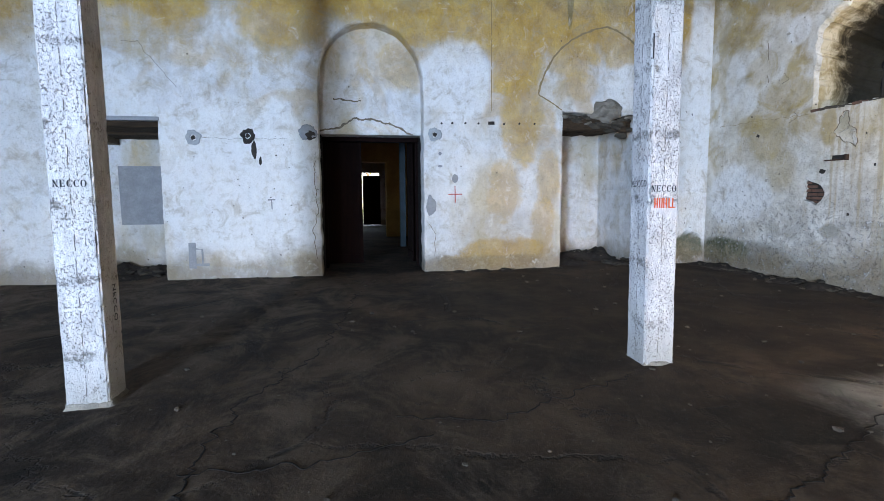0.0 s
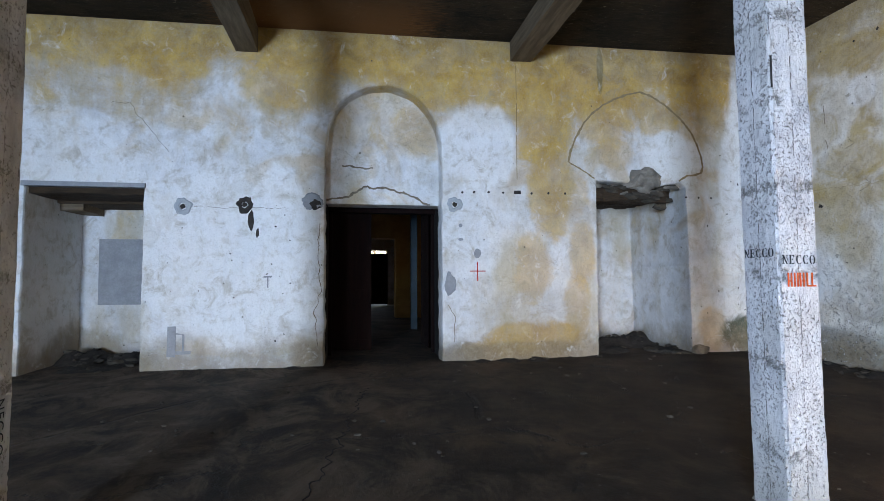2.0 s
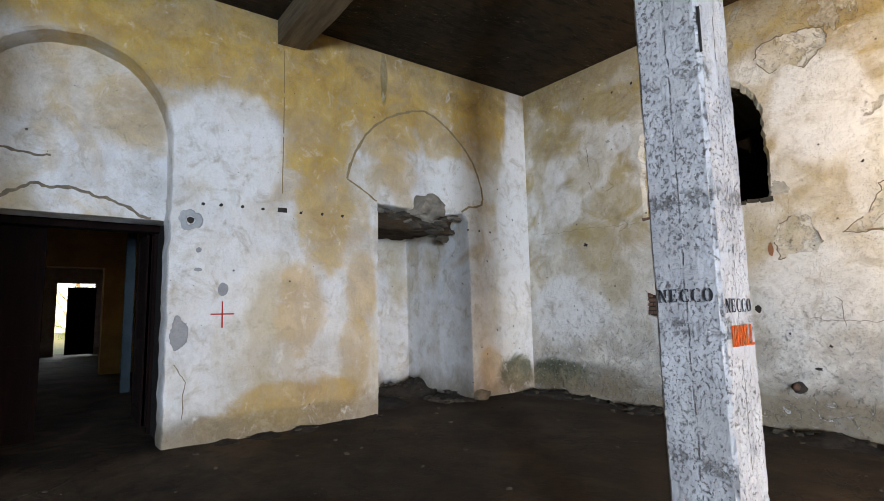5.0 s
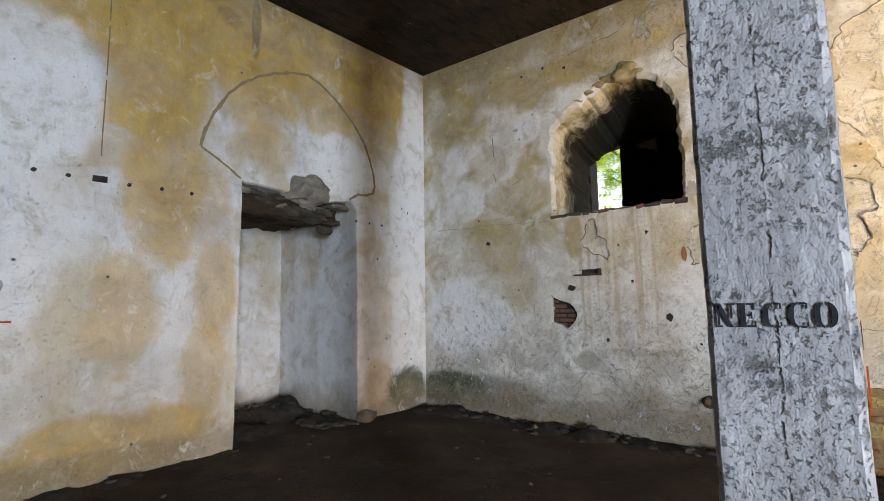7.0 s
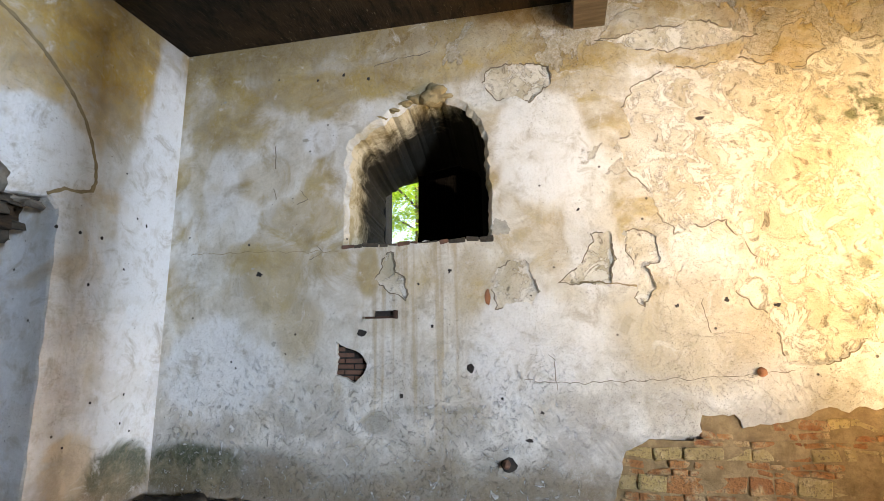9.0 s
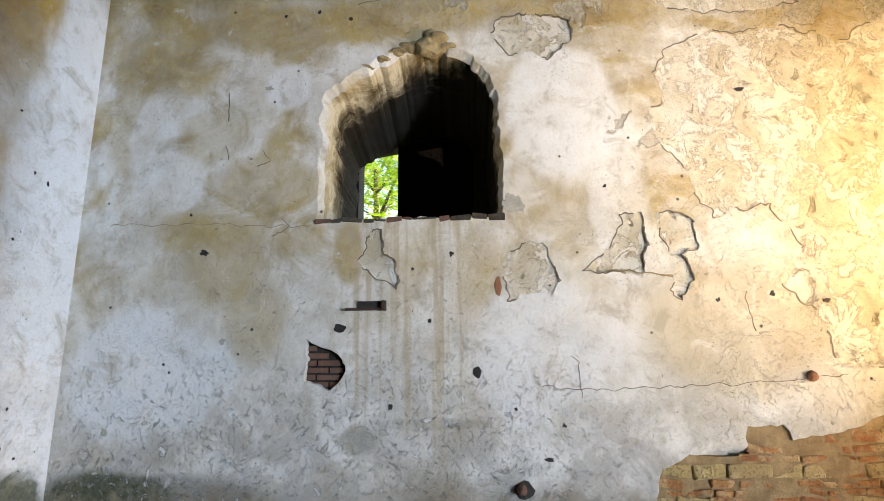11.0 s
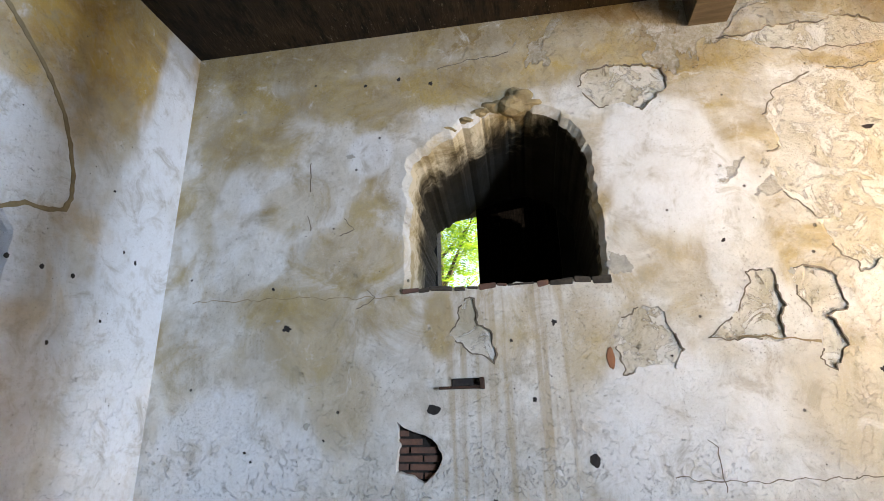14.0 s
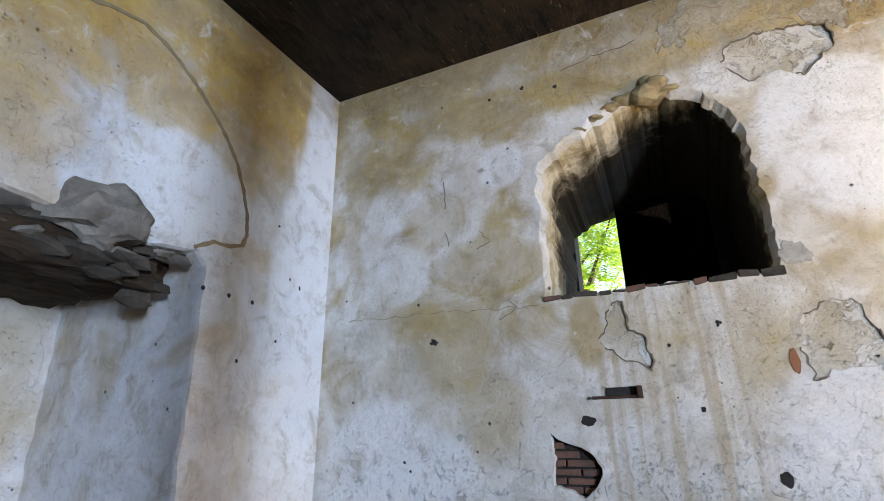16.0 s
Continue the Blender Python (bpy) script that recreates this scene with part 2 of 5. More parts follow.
def floor_mat():
    """Trodden earth-covered screed with cracks, dark marks, scattered crumbs and painted-in light falloff."""
    g = Graph("earth_screed")
    big, mid, fine = g.noise(0.7, 6, 0.65), g.noise(3.0, 6, 0.7), g.noise(45, 4, 0.7)
    col = g.mix(g.step(big, 0.30, 0.72), (0.012, 0.0075, 0.005), (0.080, 0.050, 0.030))
    col = g.mix(g.math("MULTIPLY", g.step(mid, 0.5, 0.72), 0.7), col, (0.014, 0.010, 0.007))
    dust = g.noise(1.7, 9, 0.74, stretch=(1, 0.7, 1), shift=(6, 13, 0), dist=0.8)
    col = g.mix(g.math("MULTIPLY", g.step(dust, 0.48, 0.66), 0.6), col, (0.100, 0.070, 0.047))
    col = g.mix(g.math("MULTIPLY", g.step(dust, 0.46, 0.34), 0.7), col, (0.010, 0.007, 0.005))
    # to the right, dark debris tone and the gate light's falloff painted together
    right_falloff = g.step(g.math("ADD", g.math("ADD", g.math("POWER", g.math("DIVIDE", g.math("SUBTRACT", g.x, 4.6), 3.8), 2.0), g.math("POWER", g.math("DIVIDE", g.math("ADD", g.y, 2.6), 3.4), 2.0)), g.math("MULTIPLY", g.math("SUBTRACT", big, 0.5), 3.0)), 1.3, 0.5)
    col = g.mix(g.math("MULTIPLY", right_falloff, 0.55), col, (0.020, 0.012, 0.007))
    # left side painted paler for the gate light falling there
    gate_lit_left = g.math("MULTIPLY", g.step(g.x, 2.0, -1.5), g.step(dust, 0.44, 0.6))
    col = g.mix(g.math("MULTIPLY", gate_lit_left, 0.45), col, (0.14, 0.10, 0.07))
    # floor painted pale round the sun patch, to whiten it and its bounce
    sun_patch_pale = g.math("MULTIPLY", g.step(g.math("ADD", g.x, dust), 3.6, 4.3), g.step(g.math("ADD", g.y, dust), -5.4, -5.9))
    col = g.mix(g.math("MULTIPLY", sun_patch_pale, 0.85), col, g.mix(g.step(mid, 0.35, 0.65), (0.35, 0.32, 0.275), (0.23, 0.205, 0.17)))
    clod = g.step(g.noise(15, 6, 0.78, shift=(2, 3, 0), dist=0.6), 0.60, 0.66)
    col = g.mix(g.math("MULTIPLY", clod, 0.75), col, (0.012, 0.009, 0.006))
    warp = g.noise(1.6, 5, 0.7, shift=(4, 2, 0))
    n = g.t.nodes.new("ShaderNodeTexVoronoi")
    n.feature = "DISTANCE_TO_EDGE"
    v = g.t.nodes.new("ShaderNodeVectorMath")
    v.operation = "ADD"
    g.put(v.inputs[0], g.co)
    g.put(v.inputs[1], warp)
    g.put(n.inputs["Vector"], v.outputs[0])
    n.inputs["Scale"].default_value = 0.42
    crack = g.math("MULTIPLY", g.step(n.outputs["Distance"], 0.014, 0.003), g.step(mid, 0.42, 0.58))
    col = g.mix(g.math("MULTIPLY", crack, 0.85), col, (0.02, 0.016, 0.012))
    crumbs = g.math("MULTIPLY", g.step(g.cells(9), 0.14, 0.08), g.step(g.noise(1.3, 3, 0.6, shift=(9, 9, 0)), 0.52, 0.6))
    col = g.mix(g.math("MULTIPLY", crumbs, 0.6), col, (0.03, 0.025, 0.02))
    col = g.mix(g.math("MULTIPLY", g.step(fine, 0.55, 0.8), 0.35), col, (0.12, 0.095, 0.07))
    h = g.math("ADD", g.math("MULTIPLY", mid, 1.0), g.math("MULTIPLY", fine, 0.3))
    h = g.math("SUBTRACT", h, g.math("ADD", g.math("MULTIPLY", crack, 1.2), g.math("MULTIPLY", clod, -0.7)))
    return g.done(col, g.math("ADD", g.math("MULTIPLY", big, -0.25), 0.98), h, 0.5, 0.03, 0.25)


def ceiling_mat():
    g = Graph("sooty_boarded_concrete")
    big, fine = g.noise(0.8, 6, 0.65), g.noise(16, 5, 0.7, stretch=(0.35, 2.5, 1))
    col = g.mix(g.step(big, 0.35, 0.7), (0.016, 0.011, 0.007), (0.045, 0.029, 0.015))
    col = g.mix(g.math("MULTIPLY", g.step(fine, 0.52, 0.72), 0.5), col, (0.09, 0.062, 0.036))
    patch = g.noise(5, 7, 0.75, stretch=(0.5, 1.6, 1), shift=(4, 4, 4))
    col = g.mix(g.math("MULTIPLY", g.step(patch, 0.5, 0.62), 0.75), col, (0.008, 0.006, 0.004))
    fleck = g.math("MULTIPLY", g.step(g.noise(21, 5, 0.75, stretch=(0.5, 1.5, 1), shift=(8, 0, 2)), 0.61, 0.66), g.step(g.noise(1.1, 3, 0.6, shift=(2, 6, 0)), 0.45, 0.6))
    col = g.mix(g.math("MULTIPLY", fleck, 0.7), col, (0.22, 0.18, 0.13))
    rust = g.math("MULTIPLY", g.blob(g.x, -0.4, 5.3, 1.6, 3.0, fine), g.step(g.y, -1.7, -0.2))
    col = g.mix(g.math("MULTIPLY", rust, 0.6), col, (0.24, 0.10, 0.03))
    return g.done(col, 0.95, g.math("ADD", big, fine), 0.6, 0.03, 0.2)


def concrete_mat():
    """Board-marked, flaking whitewashed concrete of the posts."""
    g = Graph("whitewashed_concrete")
    big, mid, fine = g.noise(1.2, 5, 0.6), g.noise(7, 6, 0.7, stretch=(1, 1, 0.5)), g.noise(60, 4, 0.75)
    col = g.mix(g.step(mid, 0.35, 0.68), (0.62, 0.585, 0.575), (0.43, 0.405, 0.40))
    col = g.mix(g.math("MULTIPLY", g.step(big, 0.5, 0.7), 0.35), col, (0.50, 0.46, 0.40))
    flake = g.math("MULTIPLY", g.step(g.noise(38, 7, 0.78, shift=(3, 3, 1)), 0.60, 0.64), g.step(g.noise(2.3, 3, 0.6, shift=(1, 8, 2)), 0.48, 0.62))
    pits = g.math("MULTIPLY", g.step(g.noise(55, 4, 0.7, shift=(2, 5, 1)), 0.56, 0.63), g.step(g.noise(4, 4, 0.6, shift=(6, 2, 1)), 0.40, 0.56))
    wav = g.math("MULTIPLY", g.math("SUBTRACT", g.noise(9, 5, 0.7, shift=(0, 3, 3)), 0.5), 0.03)
    joint = g.step(g.math("ABSOLUTE", g.math("ADD", g.math("ADD", g.y, 5.295), wav)), 0.0045, 0.001)
    for cx in (2.66 - 0.012, -1.86):
        joint = g.math("MAXIMUM", joint, g.step(g.math("ABSOLUTE", g.math("ADD", g.math("SUBTRACT", g.x, cx), wav)), 0.0045, 0.001))
    joint = g.math("MULTIPLY", joint, g.step(g.noise(22, 4, 0.7, shift=(5, 0, 0)), 0.46, 0.6))
    spall = g.math("MULTIPLY", g.step(g.math("ABSOLUTE", g.math("SUBTRACT", g.math("FRACT", g.math("MULTIPLY", g.z, 1.85)), 0.5)), 0.09, 0.02), g.step(g.noise(30, 5, 0.75, shift=(2, 2, 6)), 0.47, 0.56))
    spall = g.math("MULTIPLY", spall, g.step(g.noise(6, 3, 0.6, shift=(4, 7, 1)), 0.42, 0.6))
    seam = g.math("ADD", g.math("ADD", flake, pits, clamp=True), g.math("ADD", joint, spall, clamp=True), clamp=True)
    pock = g.math("MULTIPLY", g.step(g.noise(33, 6, 0.8, shift=(7, 7, 3), dist=0.4), 0.60, 0.66), g.step(g.noise(3.0, 4, 0.7, shift=(3, 1, 9)), 0.42, 0.58))
    seam = g.math("ADD", seam, pock, clamp=True)
    col = g.mix(g.math("MULTIPLY", seam, 0.72), col, (0.14, 0.115, 0.09))
    foot = g.step(g.math("ADD", g.z, g.math("MULTIPLY", mid, 0.4)), 0.5, 0.12)
    col = g.mix(g.math("MULTIPLY", foot, 0.6), col, (0.30, 0.27, 0.23))
    h = g.math("SUBTRACT", g.math("ADD", mid, g.math("MULTIPLY", fine, 0.4)), g.math("MULTIPLY", seam, 1.3))
    return g.done(col, 0.9, h, 0.9, 0.02, 0.25)


PL_FRONT = plaster("front_wall_plaster", "x",
    ochre=[(3.15, 4.2, 0.6, 1.1, 0.85), (3.3, 2.9, 0.42, 0.9, 0.75), (2.95, 1.5, 0.35, 0.55, 0.6), (3.85, 1.75, 0.25, 0.6, 0.6), (3.7, 2.75, 0.3, 0.5, 0.5), (0.4, 4.95, 3.2, 0.42, 0.85), (1.35, 4.5, 0.5, 0.4, 0.75),
           (-1.0, 4.4, 0.75, 0.5, 0.7), (-2.75, 4.6, 0.6, 0.28, 0.75), (-3.8, 4.8, 1.2, 0.3, 0.6), (4.3, 4.2, 0.6, 0.6, 0.7), (5.3, 4.2, 0.5, 0.35, 0.6), (4.5, 3.5, 0.4, 0.3, 0.5), (6.2, 4.8, 0.9, 0.4, 0.75), (6.35, 4.2, 0.3, 0.5, 0.4),
           (3.0, 0.30, 0.95, 0.33, 0.85), (3.75, 0.75, 0.25, 0.7, 0.5), (6.3, 0.4, 0.3, 0.4, 0.5), (2.3, 0.15, 0.6, 0.2, 0.7), (-1.6, 0.35, 1.0, 0.2, 0.35)],
    pale=[(2.02, 3.5, 0.66, 0.75, 0.85), (5.65, 3.5, 0.62, 0.42, 0.95), (7.0, 2.6, 0.5, 2.7, 0.97), (-1.6, 1.7, 1.7, 1.35, 0.9), (-4.5, 2.0, 1.4, 1.9, 0.8), (2.1, 2.2, 0.6, 0.9, 0.6)],
    dark=[(3.0, 0.5, 1.1, 0.7, 0.28), (2.8, 0.08, 1.3, 0.2, 0.5), (1.7, 0.12, 0.4, 0.2, 0.5), (-0.75, 0.15, 0.25, 0.22, 0.7)],
    green=[(6.9, 0.30, 0.42, 0.36, 0.95), (4.24, 4.95, 0.06, 0.4, 0.6)], top=4.6)
PL_RIGHT = plaster("side_wall_plaster", "y",
    ochre=[(-1.37, 2.40, 0.42, 0.42, 0.62), (-1.75, 3.10, 0.5, 0.28, 0.55), (-1.0, 2.66, 0.32, 0.2, 0.5), (-2.1, 2.55, 0.28, 0.18, 0.5), (-2.56, 2.45, 0.14, 0.3, 0.75), (-1.75, 1.85, 0.3, 0.4, 0.45), (-0.7, 4.3, 0.5, 0.3, 0.6), (-0.4, 3.75, 0.25, 0.5, 0.4),
           (-1.75, 4.72, 0.9, 0.25, 0.75), (-3.0, 4.8, 0.9, 0.25, 0.8), (-1.2, 3.6, 0.35, 0.25, 0.35), (-3.75, 2.2, 0.2, 0.5, 0.4), (-6.75, 4.4, 0.6, 0.3, 0.6), (-5.9, 1.75, 0.8, 0.6, 0.45), (-4.7, 2.75, 0.5, 0.25, 0.35), (-5.0, 4.85, 1.2, 0.25, 0.6)],
    pale=[(-1.92, 4.1, 0.25, 0.28, 0.75), (-0.62, 3.5, 0.25, 0.5, 0.5), (-0.8, 1.4, 0.8, 0.6, 0.8), (-4.55, 3.7, 0.55, 0.7, 0.85), (-4.2, 1.6, 0.8, 0.6, 0.6), (-5.0, 3.0, 0.3, 0.9, 0.6)],
    dark=[(-1.0, 0.28, 1.1, 0.26, 0.7), (-3.3, 0.16, 2.8, 0.16, 0.5), (-2.7, 0.82, 0.16, 0.12, 0.4), (-3.3, 0.95, 0.5, 0.05, 0.3)],
    green=[(-0.5, 0.30, 0.65, 0.28, 0.95), (-7.6, 3.3, 0.35, 0.9, 0.6), (-6.9, 2.75, 0.35, 0.3, 0.45)], top=4.95, peeled=True, drips=(-3.6, -2.5, 2.78))
PL_NICHE = plaster("recess_plaster", "x", ochre=[(0.6, 4.0, 1.4, 0.6, 0.3)], top=6.2)
PL_PLAIN = plaster("room_plaster", "x", ochre=[(0, 3.0, 2.0, 1.0, 0.4)], top=5.0)
# near-black render: shade of the passage and the window's depth is in the colour
SHADE_BLACK = rough_mat("shade_black_render", (0.014, 0.011, 0.009), (0.006, 0.005, 0.004), 2.5, 40, 0.6)
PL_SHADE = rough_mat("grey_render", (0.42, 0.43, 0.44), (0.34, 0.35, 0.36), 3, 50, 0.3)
FLOOR = floor_mat()
CEIL = ceiling_mat()
POST = concrete_mat()
BEAM = rough_mat("board_marked_beam", (0.16, 0.115, 0.07), (0.08, 0.055, 0.032), 2.5, 22, 0.6, stretch=(6, 0.6, 6))
RUBBLE_DARK = rough_mat("dusty_rubble", (0.10, 0.08, 0.06), (0.035, 0.028, 0.02), 6, 40, 1.0)
RUBBLE = rough_mat("rubble_stone", (0.30, 0.26, 0.21), (0.15, 0.125, 0.10), 5, 35, 0.9)
DEBRIS = rough_mat("dark_debris", (0.05, 0.04, 0.032), (0.018, 0.014, 0.011), 9, 50, 1.0)
BRICK = rough_mat("old_brick", (0.42, 0.20, 0.09), (0.30, 0.12, 0.06), 7, 45, 0.8)
BRICK_DIM = rough_mat("grimy_brick", (0.20, 0.10, 0.065), (0.11, 0.065, 0.05), 7, 45, 0.8)
STONE = rough_mat("yellow_stone", (0.50, 0.38, 0.18), (0.36, 0.26, 0.12), 5, 40, 0.8)
MORTAR = rough_mat("lime_mortar", (0.38, 0.26, 0.13), (0.21, 0.13, 0.06), 6, 50, 1.0)
WOOD_OLD = rough_mat("weathered_wood", (0.20, 0.15, 0.10), (0.10, 0.07, 0.045), 4, 30, 0.6, stretch=(0.5, 6, 6))
TIMBER_DARK = rough_mat("charred_timber", (0.07, 0.042, 0.022), (0.022, 0.014, 0.009), 5, 30, 1.0, stretch=(0.6, 5, 5))
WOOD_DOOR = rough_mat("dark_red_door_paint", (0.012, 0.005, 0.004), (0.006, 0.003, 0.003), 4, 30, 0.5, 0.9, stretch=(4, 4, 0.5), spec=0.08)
IRON = rough_mat("rusty_iron", (0.10, 0.05, 0.03), (0.05, 0.03, 0.022), 12, 60, 0.6, 0.85, metal=0.1)
BLACK_PAINT = rough_mat("black_stencil_paint", (0.02, 0.02, 0.022), (0.045, 0.045, 0.05), 30, 90, 0.2)
RED_PAINT = rough_mat("red_paint", (0.55, 0.035, 0.02), (0.42, 0.03, 0.02), 20, 80, 0.2)
ORANGE_PAINT = rough_mat("orange_stencil_paint", (0.70, 0.12, 0.02), (0.55, 0.07, 0.02), 25, 80, 0.2)
RENDER = rough_mat("bare_sandy_render", (0.50, 0.46, 0.39), (0.36, 0.33, 0.28), 6, 45, 1.0)
CEMENT = rough_mat("cement_patch", (0.36, 0.36, 0.37), (0.27, 0.27, 0.28), 5, 45, 0.7)
SOOT = rough_mat("dark_hole", (0.055, 0.045, 0.038), (0.025, 0.02, 0.018), 9, 40, 0.8)
BARK = rough_mat("bark", (0.12, 0.09, 0.06), (0.07, 0.05, 0.035), 8, 40, 0.9)
GROUND = rough_mat("grassy_ground", (0.08, 0.10, 0.03), (0.14, 0.12, 0.06), 0.6, 9, 0.6)


def leaf_mat():
    g = Graph("leaf")
    r = g.t.nodes.new("ShaderNodeNewGeometry").outputs["Random Per Island"]
    g.put(g.b.inputs["Transmission Weight"], 0.0)
    g.put(g.b.inputs["Subsurface Weight"], 0.0)
    m = g.done(g.mix(r, (0.12, 0.18, 0.02), (0.06, 0.12, 0.015)), 0.5)
    t = g.t.nodes.new("ShaderNodeBsdfTranslucent")
    g.put(t.inputs["Color"], g.mix(r, (0.50, 0.72, 0.04), (0.10, 0.28, 0.015)))
    mx = g.t.nodes.new("ShaderNodeMixShader")
    mx.inputs[0].default_value = 0.5
    g.t.links.new(g.b.outputs[0], mx.inputs[1])
    g.t.links.new(t.outputs[0], mx.inputs[2])
    g.t.links.new(mx.outputs[0], g.t.nodes["Material Output"].inputs[0])
    return m


LEAF = leaf_mat()

# ---- mesh helpers ----
SIDE = Matrix.Translation((7.31, 0, 0)) @ Matrix.Rotation(0.033, 4, "Z")   # local frame of the side wall: x outward, -y away from the corner


def link(name, bm, mat, parent=None, label="", m=None, smooth=False):
    if m is not None:
        bm.transform(m)
    me = bpy.data.meshes.new(name)
    bmesh.ops.recalc_face_normals(bm, faces=bm.faces)
    bm.to_mesh(me)
    bm.free()
    me.materials.append(mat)
    if smooth:
        for p in me.polygons:
            p.use_smooth = True
    ob = new(name, me)
    if parent:
        ob.parent = parent
    if label:
        ob["label"] = label
    return ob


def part(name, bm, mat, parent, label="", m=None, smooth=False):
    return link(name, bm, mat, parent, label, m, smooth)


def structure(name, bm, mat, label, category, m=None, smooth=False):
    return tagged(link(name, bm, mat, None, "", m, smooth), label, category, kind="structure")


def thing(name, label, category, group=""):
    return tagged(new(name), label, category, group)


def box(x0, x1, y0, y1, z0, z1, bevel=0.0):
    bm = bmesh.new()
    bmesh.ops.create_cube(bm, size=1)
    bmesh.ops.transform(bm, matrix=Matrix.Translation(((x0 + x1) / 2, (y0 + y1) / 2, (z0 + z1) / 2)) @ Matrix.Diagonal((x1 - x0, y1 - y0, z1 - z0, 1)), verts=bm.verts)
    if bevel:
        bmesh.ops.bevel(bm, geom=bm.edges[:], offset=bevel, segments=2, affect="EDGES", profile=0.6)
    return bm


def wobble(bm, amp, scale=3.0, seed=0.0):
    for v in bm.verts:
        v.co += noise.noise_vector(v.co * scale + Vector((seed, seed * 1.7, -seed))) * amp
    return bm


def rough_box(x0, x1, y0, y1, z0, z1, cuts, amp, scale=5.0, seed=0.0):
    """A hewn or broken block: a subdivided box with uneven faces."""
    bm = box(x0, x1, y0, y1, z0, z1)
    bmesh.ops.subdivide_edges(bm, edges=bm.edges[:], cuts=cuts, use_grid_fill=True)
    return wobble(wobble(bm, amp, scale, seed), amp * 0.5, scale * 3.3, seed)


def ragged(pts, step=0.07, amp=0.012, seed=0.0, keep=()):
    """A closed outline in (u, z), cut into short pieces with small uneven shifts."""
    out = []
    for i, (a, b) in enumerate(zip(pts, pts[1:] + pts[:1])):
        n = max(1, int(math.dist(a, b) / step))
        for k in range(n):
            f = k / n
            u, z = a[0] + (b[0] - a[0]) * f, a[1] + (b[1] - a[1]) * f
            w = noise.noise_vector(Vector((u * 6 + seed, z * 6, seed))) * amp + noise.noise_vector(Vector((u * 23 + seed, z * 23, seed))) * amp * 0.5
            lock = z < 0.02 or i in keep
            out.append((u + (0 if lock else w.x), z + (0 if lock else w.z)))
    return out


def pane_with_holes(bm, outer, holes, to3):
    edges = []
    loops = []
    for pts in (outer, *holes):
        vs = [bm.verts.new(to3(u, z, 0.0)) for u, z in pts]
        loops.append(vs)
        edges += [bm.edges.new((a, b)) for a, b in zip(vs, vs[1:] + vs[:1])]
    bmesh.ops.triangle_fill(bm, use_beauty=True, use_dissolve=False, edges=edges)
    return loops


def reveal(bm, loop, pts, to3, depths, cap=False, shrink=0.0):
    """Walls of an opening from its front outline to the depths given; each depth may draw the outline in or move it."""
    last = loop
    cu, cz = sum(p[0] for p in pts) / len(pts), sum(p[1] for p in pts) / len(pts)
    for d, inset in depths:
        row = []
        for u, z in pts:
            k = 1 - inset
            row.append(bm.verts.new(to3(cu + (u - cu) * k, z if z < 0.02 else cz + (z - cz) * k, d)))
        for i in range(len(row)):
            j = (i + 1) % len(row)
            bm.faces.new((last[i], last[j], row[j], row[i]))
        last = row
    if cap:
        bmesh.ops.triangle_fill(bm, use_beauty=True, edges=[bm.edges.get((a, b)) for a, b in zip(last, last[1:] + last[:1])])
    return last


FRONT = lambda u, z, d: Vector((u, d, z))
RIGHT = lambda u, z, d: SIDE @ Vector((d, -u, z))


def slope(y):
    """Height of the floor, which falls a little away from the front wall."""
    return 0.018 * min(0.0, max(y, -11.0))


# ---- the front wall with its doorway and recesses ----
def arch_outline(x0, x1, z0, spring, apex, n=12):
    """Opening with upright jambs and a slightly pointed head."""
    xm = (x0 + x1) / 2
    right = []
    for i in range(n + 1):
        a = i / n * math.pi / 2
        right.append((xm + (x1 - xm) * math.cos(a) ** 0.9, spring + (apex - spring) * math.sin(a) ** 0.92))
    left = [(2 * xm - u, z) for u, z in reversed(right[:-1])]
    return [(x0, z0), (x1, z0)] + right + left


DOOR = arch_outline(-0.47, 1.42, -0.3, 3.35, 4.5)
NICHE_A = [(-4.65, -0.3), (-3.07, -0.3), (-3.07, 2.72), (-4.65, 2.72)]
NICHE_B = [(4.1, -0.3), (5.9, -0.3), (5.86, 2.95), (5.75, 3.04), (5.3, 2.98), (4.12, 3.03)]
NICHE_C = [(-8.1, -0.3), (-6.45, -0.3), (-6.45, 2.72), (-8.1, 2.72)]
OUT = [(-9.5, -0.3), (7.33, -0.3), (7.33, 6.0), (-9.5, 6.0)]

bm = bmesh.new()
holes = [ragged(DOOR, 0.06, 0.02, 1), ragged(NICHE_A, 0.08, 0.016, 2), ragged(NICHE_B, 0.07, 0.02, 3), ragged(NICHE_C, 0.1, 0.015, 4)]
loops = pane_with_holes(bm, OUT, holes, FRONT)
reveal(bm, loops[1], holes[0], FRONT, [(0.03, 0.012), (0.32, 0.02)])
reveal(bm, loops[2], holes[1], FRONT, [(0.03, 0.012), (0.4, 0.015), (1.62, 0.015)])
reveal(bm, loops[3], holes[2], FRONT, [(0.03, 0.010), (0.4, 0.013), (1.9, 0.013)])
reveal(bm, loops[4], holes[3], FRONT, [(0.03, 0.012), (1.62, 0.015)], cap=True)
structure("wall_front", bm, PL_FRONT, "thick plaster wall stained ochre, with a tall arched doorway and deep recesses", "wall")
structure("recess_back_blocked", box(-4.68, -3.05, 1.6, 1.9, -0.3, 2.75), PL_NICHE, "blocked-up doorway with pale plaster back", "wall")
structure("recess_back_corner", box(4.08, 5.92, 1.88, 2.2, -0.3, 3.1), PL_NICHE, "pale plastered back of a deep recess", "wall")
